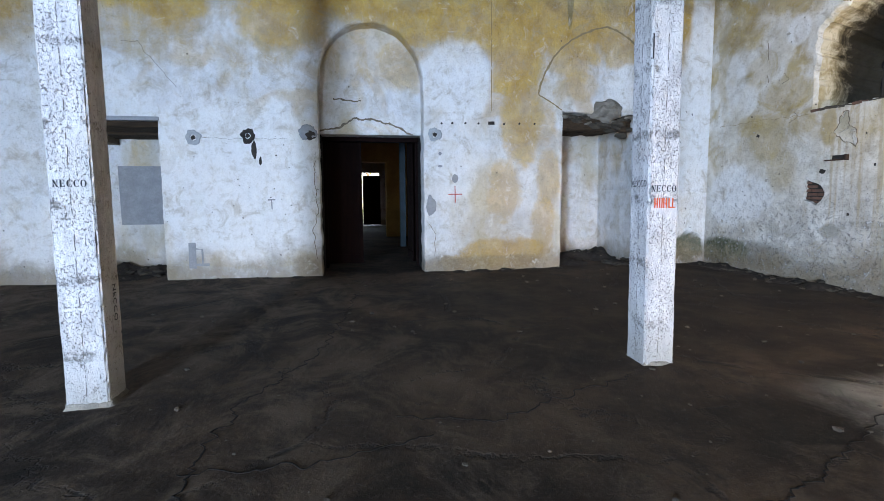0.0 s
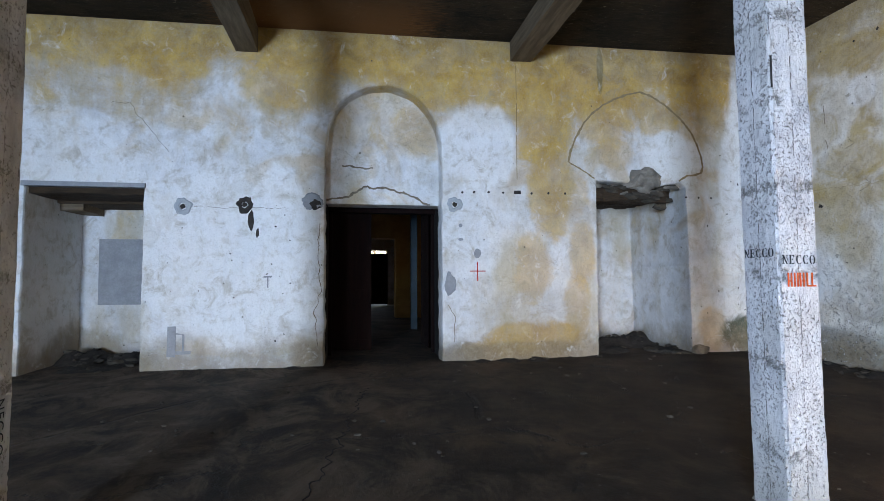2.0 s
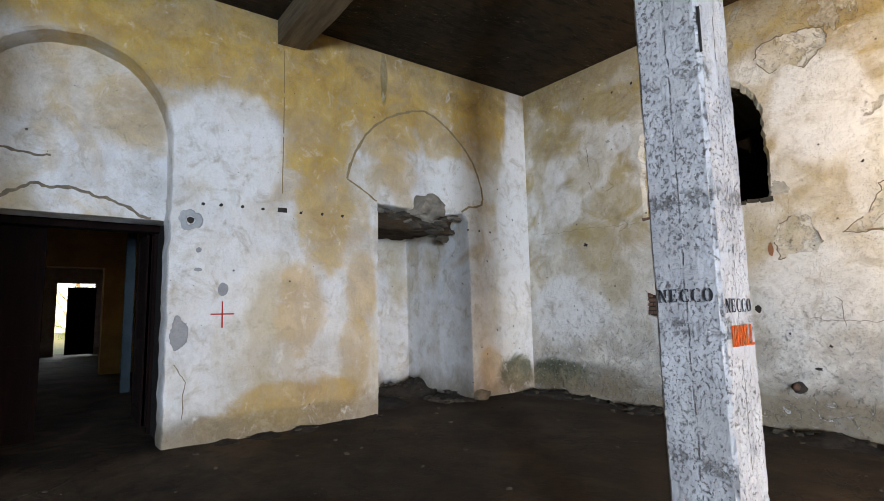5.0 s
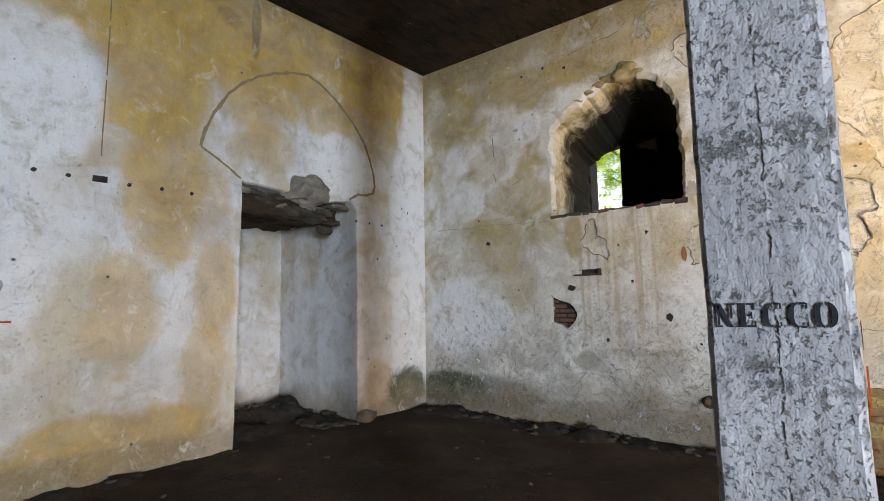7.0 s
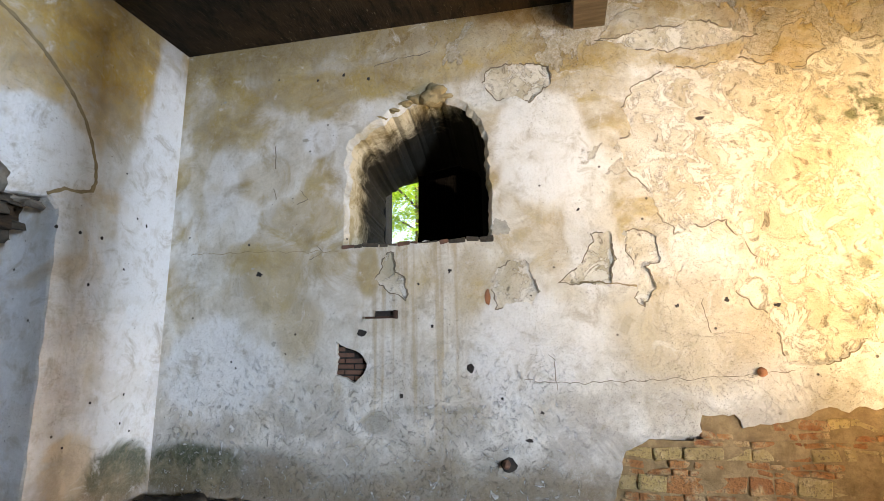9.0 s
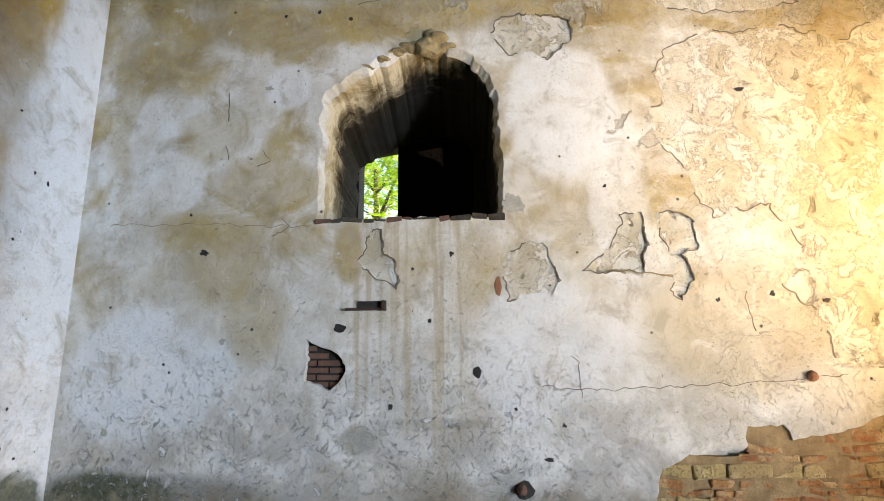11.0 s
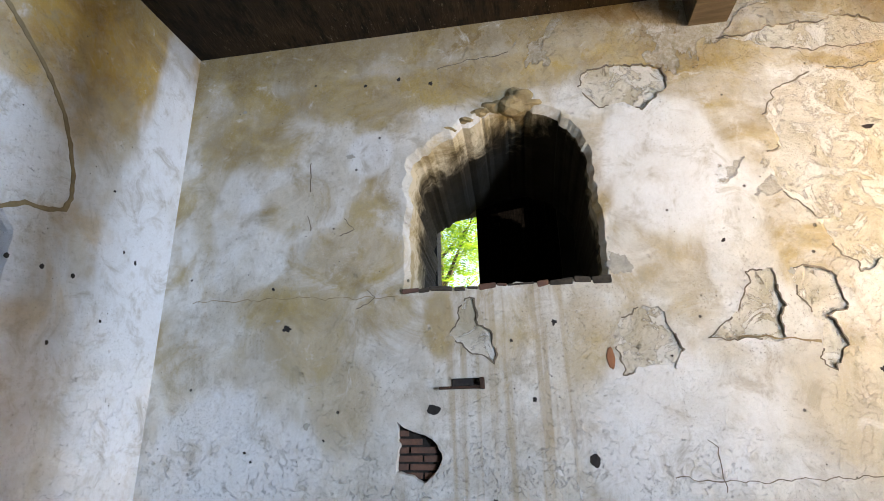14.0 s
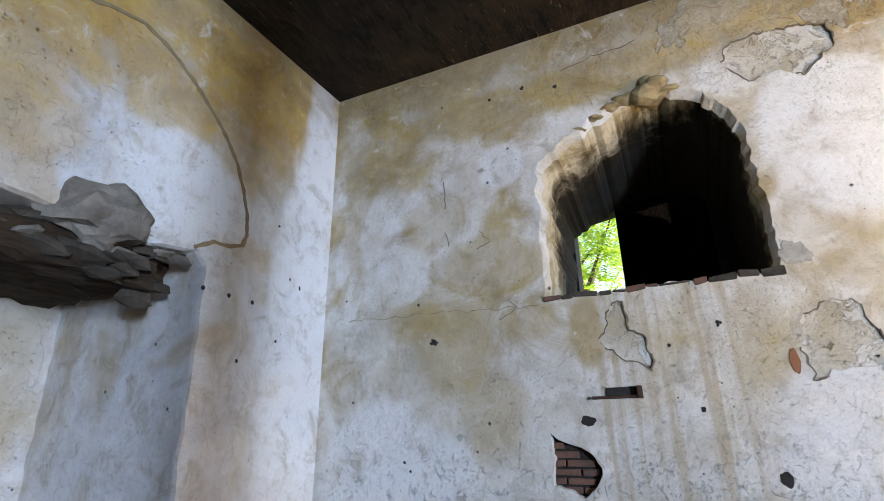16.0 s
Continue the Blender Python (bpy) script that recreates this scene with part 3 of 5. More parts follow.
# blank wall over the door, set back in the arch, and the passage behind
structure("tympanum", box(-0.6, 1.55, 0.30, 0.7, 2.56, 4.7), PL_NICHE, "pale plaster infill under the arch", "wall")
structure("passage_wall_a", box(-0.95, -0.44, 0.33, 2.4, -0.3, 3.2), SHADE_BLACK, "passage wall with its shade put into a near-black colour", "wall")
structure("passage_wall_b", box(1.44, 1.95, 0.33, 2.4, -0.3, 3.2), SHADE_BLACK, "passage wall with its shade put into a near-black colour", "wall")
structure("passage_ceiling", box(-0.44, 1.44, 0.7, 2.4, 2.75, 3.0), CEIL, "dark passage ceiling", "ceiling")

# ---- the side wall with its window ----
WINDOW = [(2.27, 2.74), (3.98, 2.74), (3.97, 3.4), (3.93, 4.05), (3.72, 4.35), (3.45, 4.50), (3.25, 4.52), (3.0, 4.46), (2.6, 4.22), (2.28, 4.02)]
bm = bmesh.new()
wh = ragged(WINDOW, 0.035, 0.045, 7)
BRKH = ragged([(2.21, 1.30), (2.45, 1.22), (2.55, 1.40), (2.50, 1.52), (2.36, 1.60), (2.21, 1.66)], 0.03, 0.035, 9)
BARE = ragged([(4.95, -0.35), (8.8, -0.35), (8.8, 1.2), (8.0, 1.08), (7.4, 1.0), (6.81, 0.98), (6.6, 0.88), (6.19, 0.82), (6.16, 0.95), (5.87, 0.93), (5.82, 0.75), (5.38, 0.71), (5.17, 0.6), (5.04, 0.25)], 0.05, 0.045, 31)
# places where the finishing coat has come off
LOST = [[(3.90, 4.59), (4.03, 4.76), (4.37, 4.77), (4.68, 4.67), (4.68, 4.46), (4.44, 4.27), (4.26, 4.34), (4.07, 4.35), (3.96, 4.48)],
        [(5.52, 4.31), (5.40, 4.11), (5.45, 3.75), (5.30, 3.71), (5.38, 3.44), (5.58, 3.17), (5.78, 2.65), (5.96, 2.76), (6.29, 2.78), (6.50, 2.38), (6.31, 2.06), (6.61, 1.73), (6.66, 1.42), (6.84, 1.37), (7.12, 1.42), (7.3, 1.6), (8.6, 1.7), (8.8, 4.4), (7.54, 4.6), (7.16, 4.35), (6.55, 4.5), (5.88, 4.47)],
        [(5.34, 2.73), (5.60, 2.70), (5.66, 2.41), (5.51, 2.35), (5.58, 2.16), (5.44, 1.96), (5.36, 2.03), (5.46, 2.26), (5.31, 2.54)],
        [(4.66, 2.21), (5.15, 2.19), (5.20, 2.5), (5.20, 2.7), (5.0, 2.72), (4.9, 2.45)],
        [(5.2, 4.92), (6.2, 5.02), (6.8, 4.78), (6.4, 4.66), (5.7, 4.72)],
        [(2.76, 2.62), (2.87, 2.61), (2.90, 2.42), (3.0, 2.32), (2.99, 2.09), (2.87, 2.18), (2.64, 2.33)],
        [(4.02, 2.41), (4.21, 2.50), (4.38, 2.43), (4.43, 2.14), (4.37, 2.03), (4.13, 2.04), (3.99, 1.97), (3.97, 2.16)]]
lost = [ragged(p, 0.022, 0.055, 40 + i) for i, p in enumerate(LOST)]
loops = pane_with_holes(bm, [(0, -0.4), (13.0, -0.4), (13.0, 6.0), (0, 6.0)], [wh, BRKH, BARE, *lost], RIGHT)
reveal(bm, loops[2], BRKH, RIGHT, [(0.02, 0.03), (0.09, 0.03)], cap=True)
reveal(bm, loops[3], BARE, RIGHT, [(0.012, 0.004), (0.08, 0.004)], cap=True)
for l, p in zip(loops[4:], lost):
    reveal(bm, l, p, RIGHT, [(0.006, 0.012), (0.03, 0.012)])


def splay(bm, last, rows):
    for d, ku, kz in rows:
        row = [bm.verts.new(RIGHT(3.15 + (u - 3.15) * ku, 2.70 + (z - 2.70) * kz, d)) for u, z in wh]
        for i in range(len(row)):
            j = (i + 1) % len(row)
            bm.faces.new((last[i], last[j], row[j], row[i]))
        last = row


splay(bm, loops[1], [(0.03, 0.965, 0.972), (0.05, 0.945, 0.955)])
structure("wall_side", bm, PL_RIGHT, "flaking plaster wall with rain streaks and a deep splayed window", "wall")
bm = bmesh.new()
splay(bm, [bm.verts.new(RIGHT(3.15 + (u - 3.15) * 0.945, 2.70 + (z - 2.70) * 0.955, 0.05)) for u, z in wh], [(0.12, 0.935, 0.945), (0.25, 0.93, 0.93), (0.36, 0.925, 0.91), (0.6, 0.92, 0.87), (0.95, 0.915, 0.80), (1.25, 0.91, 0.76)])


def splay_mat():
    """Ochre-stained plaster; shade is painted black into the window's depth, with a ragged border."""
    g = Graph("shaded_window_plaster")
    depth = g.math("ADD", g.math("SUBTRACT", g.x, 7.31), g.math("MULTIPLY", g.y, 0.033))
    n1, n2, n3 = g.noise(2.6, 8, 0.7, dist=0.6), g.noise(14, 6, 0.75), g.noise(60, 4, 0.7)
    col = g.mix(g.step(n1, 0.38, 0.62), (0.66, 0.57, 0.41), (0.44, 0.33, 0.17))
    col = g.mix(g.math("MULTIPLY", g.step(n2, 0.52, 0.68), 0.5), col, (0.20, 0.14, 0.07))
    # the right jamb's painted shade begins nearer the room
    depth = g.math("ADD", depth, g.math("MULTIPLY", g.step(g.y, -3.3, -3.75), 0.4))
    recess_shade = g.step(g.math("ADD", depth, g.math("ADD", g.math("MULTIPLY", g.math("SUBTRACT", n1, 0.5), 1.1), g.math("MULTIPLY", g.math("SUBTRACT", g.z, 3.6), 0.12))), 0.12, 0.62)
    col = g.mix(g.math("MULTIPLY", recess_shade, 0.97), col, (0.009, 0.007, 0.005))
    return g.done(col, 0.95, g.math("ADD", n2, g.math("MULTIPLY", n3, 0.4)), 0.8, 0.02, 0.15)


structure("window_splay", bm, splay_mat(), "ochre plaster splay of the window, shade painted black into its depth", "wall")


def undercoat():
    """Sandy render laid bare: gritty, with pale lime skins and dark hollows."""
    g = Graph("sandy_undercoat")
    n1, n2, n3 = g.noise(2.4, 8, 0.7, dist=0.6), g.noise(4.2, 9, 0.72, shift=(3, 8, 1), dist=0.7), g.noise(60, 4, 0.75)
    col = g.mix(g.step(n1, 0.36, 0.64), (0.78, 0.72, 0.62), (0.56, 0.48, 0.34))
    skin = g.step(n2, 0.525, 0.535)
    rim = g.step(g.math("ABSOLUTE", g.math("SUBTRACT", n2, 0.522)), 0.010, 0.003)
    col = g.mix(g.math("MULTIPLY", skin, 0.6), col, (0.84, 0.80, 0.74))
    col = g.mix(g.math("MULTIPLY", rim, 0.6), col, (0.20, 0.15, 0.09))
    hollow = g.step(n2, 0.40, 0.35)
    col = g.mix(g.math("MULTIPLY", hollow, 0.6), col, (0.34, 0.27, 0.17))
    col = g.mix(g.math("MULTIPLY", g.step(n3, 0.54, 0.7), 0.35), col, (0.24, 0.19, 0.12))
    moss = g.math("MULTIPLY", g.step(g.y, -6.7, -7.6), g.step(g.noise(2.2, 7, 0.7, shift=(1, 1, 6)), 0.50, 0.60))
    col = g.mix(g.math("MULTIPLY", moss, 0.8), col, (0.07, 0.085, 0.03))
    h = g.math("ADD", g.math("MULTIPLY", n1, 1.2), g.math("ADD", g.math("MULTIPLY", skin, 1.0), g.math("MULTIPLY", n3, 0.5)))
    return g.done(col, 0.95, g.math("SUBTRACT", h, g.math("MULTIPLY", hollow, 0.8)), 1.0, 0.035, 0.15)


UNDER = undercoat()
for u0, u1, z0, z1 in ((4.6, 9.0, 1.2, 5.2), (3.84, 4.598, 4.2, 4.9), (2.58, 3.06, 2.02, 2.68), (3.9, 4.5, 1.9, 2.56)):
    structure("render_coat", box(0.014 if u0 > 3.1 and u1 != 4.5 else 0.010, 0.045, -u1, -u0, z0, z1), UNDER, "rough sandy undercoat under the lost plaster", "wall", SIDE)
OUTER = [(2.36, 2.80), (3.72, 2.80), (3.72, 4.14), (2.36, 3.92)]
bm = bmesh.new()
lo = pane_with_holes(bm, [(1.0, 1.5), (5.2, 1.5), (5.2, 5.6), (1.0, 5.6)], [OUTER], lambda u, z, d: RIGHT(u, z, d + 1.25))
reveal(bm, lo[1], OUTER, lambda u, z, d: RIGHT(u, z, d + 1.25), [(0.3, 0.0)])
# outer skin coloured near-black for the shade inside the window
structure("window_outer_wall", bm, SHADE_BLACK, "outer skin of the wall round the window opening", "wall")

# ---- floor, ceiling, beams and the walls behind the camera ----
bm = bmesh.new()
nx, ny = 120, 240
grid = [[bm.verts.new((-9.6 + 17.8 * i / nx, -17.6 + 36.8 * j / ny, 0)) for i in range(nx + 1)] for j in range(ny + 1)]
for row in grid:
    for v in row:
        h = noise.noise(v.co * 0.6) * 0.022 + noise.noise(v.co * 2.1) * 0.010
        v.co.z = slope(v.co.y) + (h if v.co.y < 0.3 else h * 0.5)
for j in range(ny):
    for i in range(nx):
        bm.faces.new((grid[j][i], grid[j][i + 1], grid[j + 1][i + 1], grid[j + 1][i]))
structure("floor", bm, FLOOR, "dusty brown earth-covered screed floor with cracks, dark marks and painted-in light", "floor", smooth=True)


def ceil_z(x):
    return 5.30 + 0.02 * x


def slab(x0, x1, y0, y1, drop0, drop1, seg=1):
    """A bar under the sloping ceiling between two drops below it."""
    bm = bmesh.new()
    n = max(seg, 1)
    rows = []
    along_x = (x1 - x0) > (y1 - y0)
    for k in range(n + 1):
        f = k / n
        if along_x:
            x = x0 + (x1 - x0) * f
            ring = [(x, y0, ceil_z(x) - drop0), (x, y1, ceil_z(x) - drop0), (x, y1, ceil_z(x) - drop1), (x, y0, ceil_z(x) - drop1)]
        else:
            y = y0 + (y1 - y0) * f
            ring = [(x0, y, ceil_z(x0) - drop0), (x1, y, ceil_z(x1) - drop0), (x1, y, ceil_z(x1) - drop1), (x0, y, ceil_z(x0) - drop1)]
        rows.append([bm.verts.new(c) for c in ring])
    for a, b in zip(rows, rows[1:]):
        for i in range(4):
            bm.faces.new((a[i], a[(i + 1) % 4], b[(i + 1) % 4], b[i]))
    bm.faces.new(rows[0]), bm.faces.new(rows[-1])
    bmesh.ops.bevel(bm, geom=[e for e in bm.edges if len(e.link_faces) == 2 and e.calc_face_angle(0) > 0.8], offset=0.015, segments=2, affect="EDGES")
    return bm


structure("ceiling", slab(-9.6, 8.2, -11.0, 0.4, -0.35, 0.0), CEIL, "soot-dark board-marked concrete ceiling", "ceiling")
structure("ceiling_back", slab(-9.6, 2.9, -17.7, -11.0, -0.35, 0.0), CEIL, "soot-dark board-marked concrete ceiling", "ceiling")


def beam(name, bm, m=None):
    b = wobble(bm, 0.012, 2.0)
    return structure(name, b, BEAM, "brown board-marked concrete ceiling beam", "beam", m)


beam("beam_a", slab(-1.82, -1.49, -5.0, 0.02, -0.05, 0.40, 30))
beam("beam_b", slab(2.60, 2.98, -5.0, 0.02, -0.05, 0.33, 30))
beam("beam_a_back", slab(-1.92, -1.59, -17.0, -5.25, -0.05, 0.40, 30))
beam("beam_b_back", slab(2.50, 2.88, -10.55, -5.25, -0.05, 0.33, 30))
beam("cross_beam", slab(-9.5, 7.6, -5.30, -4.96, -0.05, 0.36, 60))

bm = bmesh.new()
GATE = [(-6.15, -0.5), (-4.15, -0.5), (-4.15, 2.95), (-6.15, 2.95)]
SUNHOLE = [(3.35, -0.5), (6.8, -0.5), (6.8, 2.3), (3.35, 2.3)]
BACK = lambda u, z, d: Vector((u, -17.0 - d, z))
BACK2 = lambda u, z, d: Vector((u, -10.6 - d, z))
lo = pane_with_holes(bm, [(-9.6, -0.6), (2.8, -0.6), (2.8, 6.0), (-9.6, 6.0)], [GATE], BACK)
reveal(bm, lo[1], GATE, BACK, [(0.6, 0.0)])
structure("wall_back", bm, PL_PLAIN, "plain plaster wall with a wide gateway", "wall")
bm = bmesh.new()
lo = pane_with_holes(bm, [(2.6, -0.6), (8.2, -0.6), (8.2, 6.0), (2.6, 6.0)], [SUNHOLE], BACK2)
reveal(bm, lo[1], SUNHOLE, BACK2, [(0.5, 0.0)])
structure("wall_back_side", bm, PL_PLAIN, "plain plaster wall with a side doorway", "wall")
structure("wall_return", box(2.6, 3.0, -17.6, -10.6, -0.6, 6.0), PL_PLAIN, "plain plaster return wall", "wall")
structure("wall_left", box(-9.9, -9.45, -17.7, 0.3, -0.4, 6.0), PL_PLAIN, "plain stained plaster wall", "wall")
# unseen slab, added outside so that no sun enters the gateway
structure("sun_block_roof", box(-9.5, 2.6, -26.0, -17.65, 3.4, 3.6), BEAM, "unseen roof slab added to keep the sun out of the gateway", "roof")
structure("ground", box(-60, 60, -120, -17.6, -0.75, -0.30), GROUND, "dry grassy ground outside", "ground")
structure("ground_yard", box(3.0, 60, -17.6, -11.1, -0.75, -0.30), GROUND, "dry grassy ground outside", "ground")
structure("ground_side", box(9.2, 70, -11.1, 40, -0.75, -0.28), GROUND, "dry grassy ground outside", "ground")

# rooms seen through the doorway
bm = bmesh.new()
INNER = [(-0.44, -0.3), (1.46, -0.3), (1.46, 2.75), (-0.44, 2.75)]
lo = pane_with_holes(bm, [(-4.2, -0.4), (5.2, -0.4), (5.2, 4.2), (-4.2, 4.2)], [INNER], lambda u, z, d: Vector((u, 2.38 + d, z)))
structure("wall_passage", bm, PL_PLAIN, "plaster wall behind the doorway", "wall")
bm = bmesh.new()
MIDDLE = [(-0.3, -0.3), (1.42, -0.3), (1.42, 2.7), (-0.3, 2.7)]
T = lambda u, z, d: Vector((u, 9.2 + d, z))
lo = pane_with_holes(bm, [(-4.2, -0.4), (5.2, -0.4), (5.2, 4.2), (-4.2, 4.2)], [MIDDLE], T)
reveal(bm, lo[1], MIDDLE, T, [(0.6, 0.0)])
structure("wall_middle", bm, rough_mat("ochre_wall", (0.55, 0.33, 0.11), (0.40, 0.22, 0.07), 2, 30, 0.5), "ochre plaster wall with a doorway in the room beyond", "wall")
bm = bmesh.new()
FAR = [(0.5, -0.3), (1.7, -0.3), (1.7, 2.75), (0.5, 2.75)]
T2 = lambda u, z, d: Vector((u, 17.6 + d, z))
lo = pane_with_holes(bm, [(-4.2, -0.4), (5.2, -0.4), (5.2, 4.2), (-4.2, 4.2)], [FAR], T2)
reveal(bm, lo[1], FAR, T2, [(0.5, 0.0)])
structure("wall_far", bm, PL_PLAIN, "far plaster wall with a bright outer doorway", "wall")
bm = bmesh.new()
# unseen window, added only for the room's fill lamp
FILL_WINDOW = [(5.4, 1.1), (6.6, 1.1), (6.6, 2.6), (5.4, 2.6)]
T3 = lambda u, z, d: Vector((-4.0 - d, u, z))
lo = pane_with_holes(bm, [(2.3, -0.4), (18.3, -0.4), (18.3, 4.2), (2.3, 4.2)], [FILL_WINDOW], T3)
reveal(bm, lo[1], FILL_WINDOW, T3, [(0.4, 0.0)])
structure("wall_rooms_a", bm, PL_PLAIN, "plaster side wall of the rooms beyond, with an unseen window added for light", "wall")
structure("wall_rooms_b", box(5.0, 5.3, 2.3, 18.3, -0.4, 4.2), PL_PLAIN, "plaster side wall of the rooms beyond", "wall")
structure("ceiling_rooms", box(-4.4, 5.3, 2.3, 18.3, 3.7, 4.0), CEIL, "dark ceiling of the rooms beyond", "ceiling")


# ---- posts ----
def post(name, x, y, w, h, lean, seed, label):
    ob = thing(name, label, "post", "posts carrying the beams")
    base = slope(y) - 0.03
    bm = bmesh.new()
    n, s = 260, 20
    rings = []
    for k in range(n + 1):
        z = base + (h - base) * k / n
        ring = []
        for side in range(4):
            for i in range(s):
                f = i / s - 0.5
                p = [(f, -0.5), (0.5, f), (-f, 0.5), (-0.5, -f)][side]
                corner = max(abs(p[0]), abs(p[1])) > 0.49 and min(abs(p[0]), abs(p[1])) > 0.49
                q = Vector((p[0] * w, p[1] * w, z))
                d = noise.noise(Vector((q.x * 9, q.y * 9, z * 5 + seed))) * 0.003 + noise.noise(Vector((q.x * 30, q.y * 30, z * 21 + seed))) * 0.0018
                d -= max(0.0, noise.noise(Vector((q.x * 42, q.y * 42, z * 38 + seed))) - 0.22) * 0.012 * max(0.0, 0.3 + noise.noise(Vector((q.x * 4, q.y * 4, z * 3.5 - seed))))
                k2 = 1.0 + d / w * 2
                if corner:
                    chip = max(0.0, noise.noise(Vector((seed + side * 7, side, z * 6))) - 0.05) * 0.22 + max(0.0, noise.noise(Vector((seed, side * 3, z * 24)))) * 0.11
                    k2 -= 0.05 + chip
                ring.append(bm.verts.new((q.x * k2 + x + lean[0] * z, q.y * k2 + y + lean[1] * z, z)))
        rings.append(ring)
    for a, b in zip(rings, rings[1:]):
        m = len(a)
        for i in range(m):
            bm.faces.new((a[i], a[(i + 1) % m], b[(i + 1) % m], b[i]))
    bm.faces.new(rings[-1]), bm.faces.new(rings[0])
    part("shaft", bm, POST, ob)
    bm = bmesh.new()
    bmesh.ops.create_grid(bm, x_segments=14, y_segments=14, size=0.5)
    for v in bm.verts:
        r = max(abs(v.co.x), abs(v.co.y)) * 2
        v.co = Vector((v.co.x * w * (1.2 + 0.3 * noise.noise(v.co * 3 + Vector((seed, 0, 0)))) + x, v.co.y * w * (1.2 + 0.3 * noise.noise(v.co * 3 + Vector((0, seed, 0)))) + y, base + 0.03 + (0.055 * max(0.0, 1 - r ** 3) + noise.noise(v.co * 6 + Vector((seed, 0, 0))) * 0.012) * (r < 0.99) - 0.02 * (r > 0.99)))
    part("footing", bm, RUBBLE, ob, "crumbled grey cement footing")
    return ob


def lettering(text, size, m, mat, parent, name="lettering", label=""):
    cu = bpy.data.curves.new(name, "FONT")
    cu.body, cu.size, cu.extrude, cu.align_x, cu.align_y = text, size, 0.0005, "CENTER", "CENTER"
    cu.space_character = 1.12
    tmp = new("lettering_source", cu)
    me = bpy.data.meshes.new_from_object(tmp.evaluated_get(bpy.context.evaluated_depsgraph_get()))
    bpy.data.objects.remove(tmp)
    bpy.data.curves.remove(cu)
    me.transform(m)
    me.materials.clear()
    me.materials.append(mat)
    ob = new(name, me)
    ob.parent = parent
    if label:
        ob["label"] = label
    return ob


PW = 0.285
pr = post("concrete_post", 2.66, -5.295, PW, ceil_z(2.66) - 0.2, (-0.008, 0.0), 3.0, "whitewashed square concrete post with chipped edges and stencilled lettering")
pl = post("concrete_post", -1.86, -5.295, PW, ceil_z(-1.86) - 0.2, (0.0, 0.0), 11.0, "brightly lit whitewashed square concrete post with chipped edges")


def strokes(shapes):
    """Thin painted shapes as one mesh: each is a closed outline in the plane."""
    bm = bmesh.new()
    for pts in shapes:
        f = bm.faces.new([bm.verts.new((x, y, 0)) for x, y in pts])
        e = bmesh.ops.extrude_face_region(bm, geom=[f])
        for v in [v for v in e["geom"] if isinstance(v, bmesh.types.BMVert)]:
            v.co.z += 0.001
    return bm


def bar(x0, x1, y0, y1):
    return [(x0, y0), (x1, y0), (x1, y1), (x0, y1)]


def bowl(cx, side, w, gap0, gap1):
    """Half of a round stencil letter: a crescent, thick in the middle."""
    out, inn = [], []
    for k in range(11):
        a = radians(gap0 + (gap1 - gap0) * k / 10)
        out.append((cx + side * w * math.sin(a), 0.5 - 0.5 * math.cos(a)))
        inn.append((cx + side * w * (0.42 + 0.12 * abs(math.cos(a))) * math.sin(a), 0.5 - 0.42 * math.cos(a)))
    return out + inn[::-1]


def letter_shapes(ch):
    """Serifed stencil capitals of height 1 and width about 0.8."""
    if ch == "N":
        return [bar(0.10, 0.19, 0.08, 0.92), bar(0, 0.29, 0, 0.07), [(0.0, 1.0), (0.24, 1.0), (0.74, 0.0), (0.56, 0.0)], bar(0.62, 0.71, 0.36, 0.93), bar(0.52, 0.82, 0.93, 1.0)]
    if ch == "E":
        return [bar(0.08, 0.30, 0, 1), bar(0.0, 0.08, 0, 0.07), bar(0.0, 0.08, 0.93, 1), bar(0.36, 0.70, 0, 0.09), bar(0.36, 0.68, 0.91, 1), bar(0.36, 0.55, 0.46, 0.54), bar(0.62, 0.70, 0.09, 0.28), bar(0.61, 0.68, 0.72, 0.91), bar(0.50, 0.56, 0.36, 0.64)]
    if ch == "C":
        return [bowl(0.40, -1, 0.38, 8, 172), bar(0.46, 0.66, 0.0, 0.08), bar(0.46, 0.66, 0.92, 1.0), bar(0.66, 0.73, 0.05, 0.22), bar(0.66, 0.73, 0.74, 0.97)]
    return [bowl(0.37, -1, 0.36, 8, 172), bowl(0.45, 1, 0.36, 8, 172)]


def stencil(p, x, y, z, text, face, size, mat, label):
    rz = 0 if face == "y" else -90
    off = (0, -PW / 2 - 0.0035) if face == "y" else (-PW / 2 - 0.0035, 0)
    m = pose(x + off[0] - 0.008 * z * (p is pr), y + off[1], z, 90, 0, rz)
    w, h = size * 0.62, size * 0.72
    for i, ch in enumerate(text):
        place = m @ Matrix.Translation(((i - len(text) / 2) * w, -h / 2, 0)) @ Matrix.Diagonal((w * 1.06, h, 1, 1))
        part("letter", strokes(letter_shapes(ch)), mat, p, label, place)


stencil(pr, 2.66, -5.295, 1.44, "NECCO", "y", 0.077, BLACK_PAINT, "black stencilled letter")
stencil(pr, 2.66, -5.295, 1.485, "NECCO", "x", 0.077, BLACK_PAINT, "black stencilled letter")
stencil(pl, -1.86, -5.295, 1.49, "NECCO", "y", 0.07, BLACK_PAINT, "black stencilled letter")
m0 = pose(-1.86 + PW / 2 + 0.0035, -5.25, 0.62, 90, 0, 90) @ pose(0, 0, 0, 0, 0, -90)
lettering("NECCO", 0.075, m0, BLACK_PAINT, pl, "lettering", "black stencilled word running downwards")
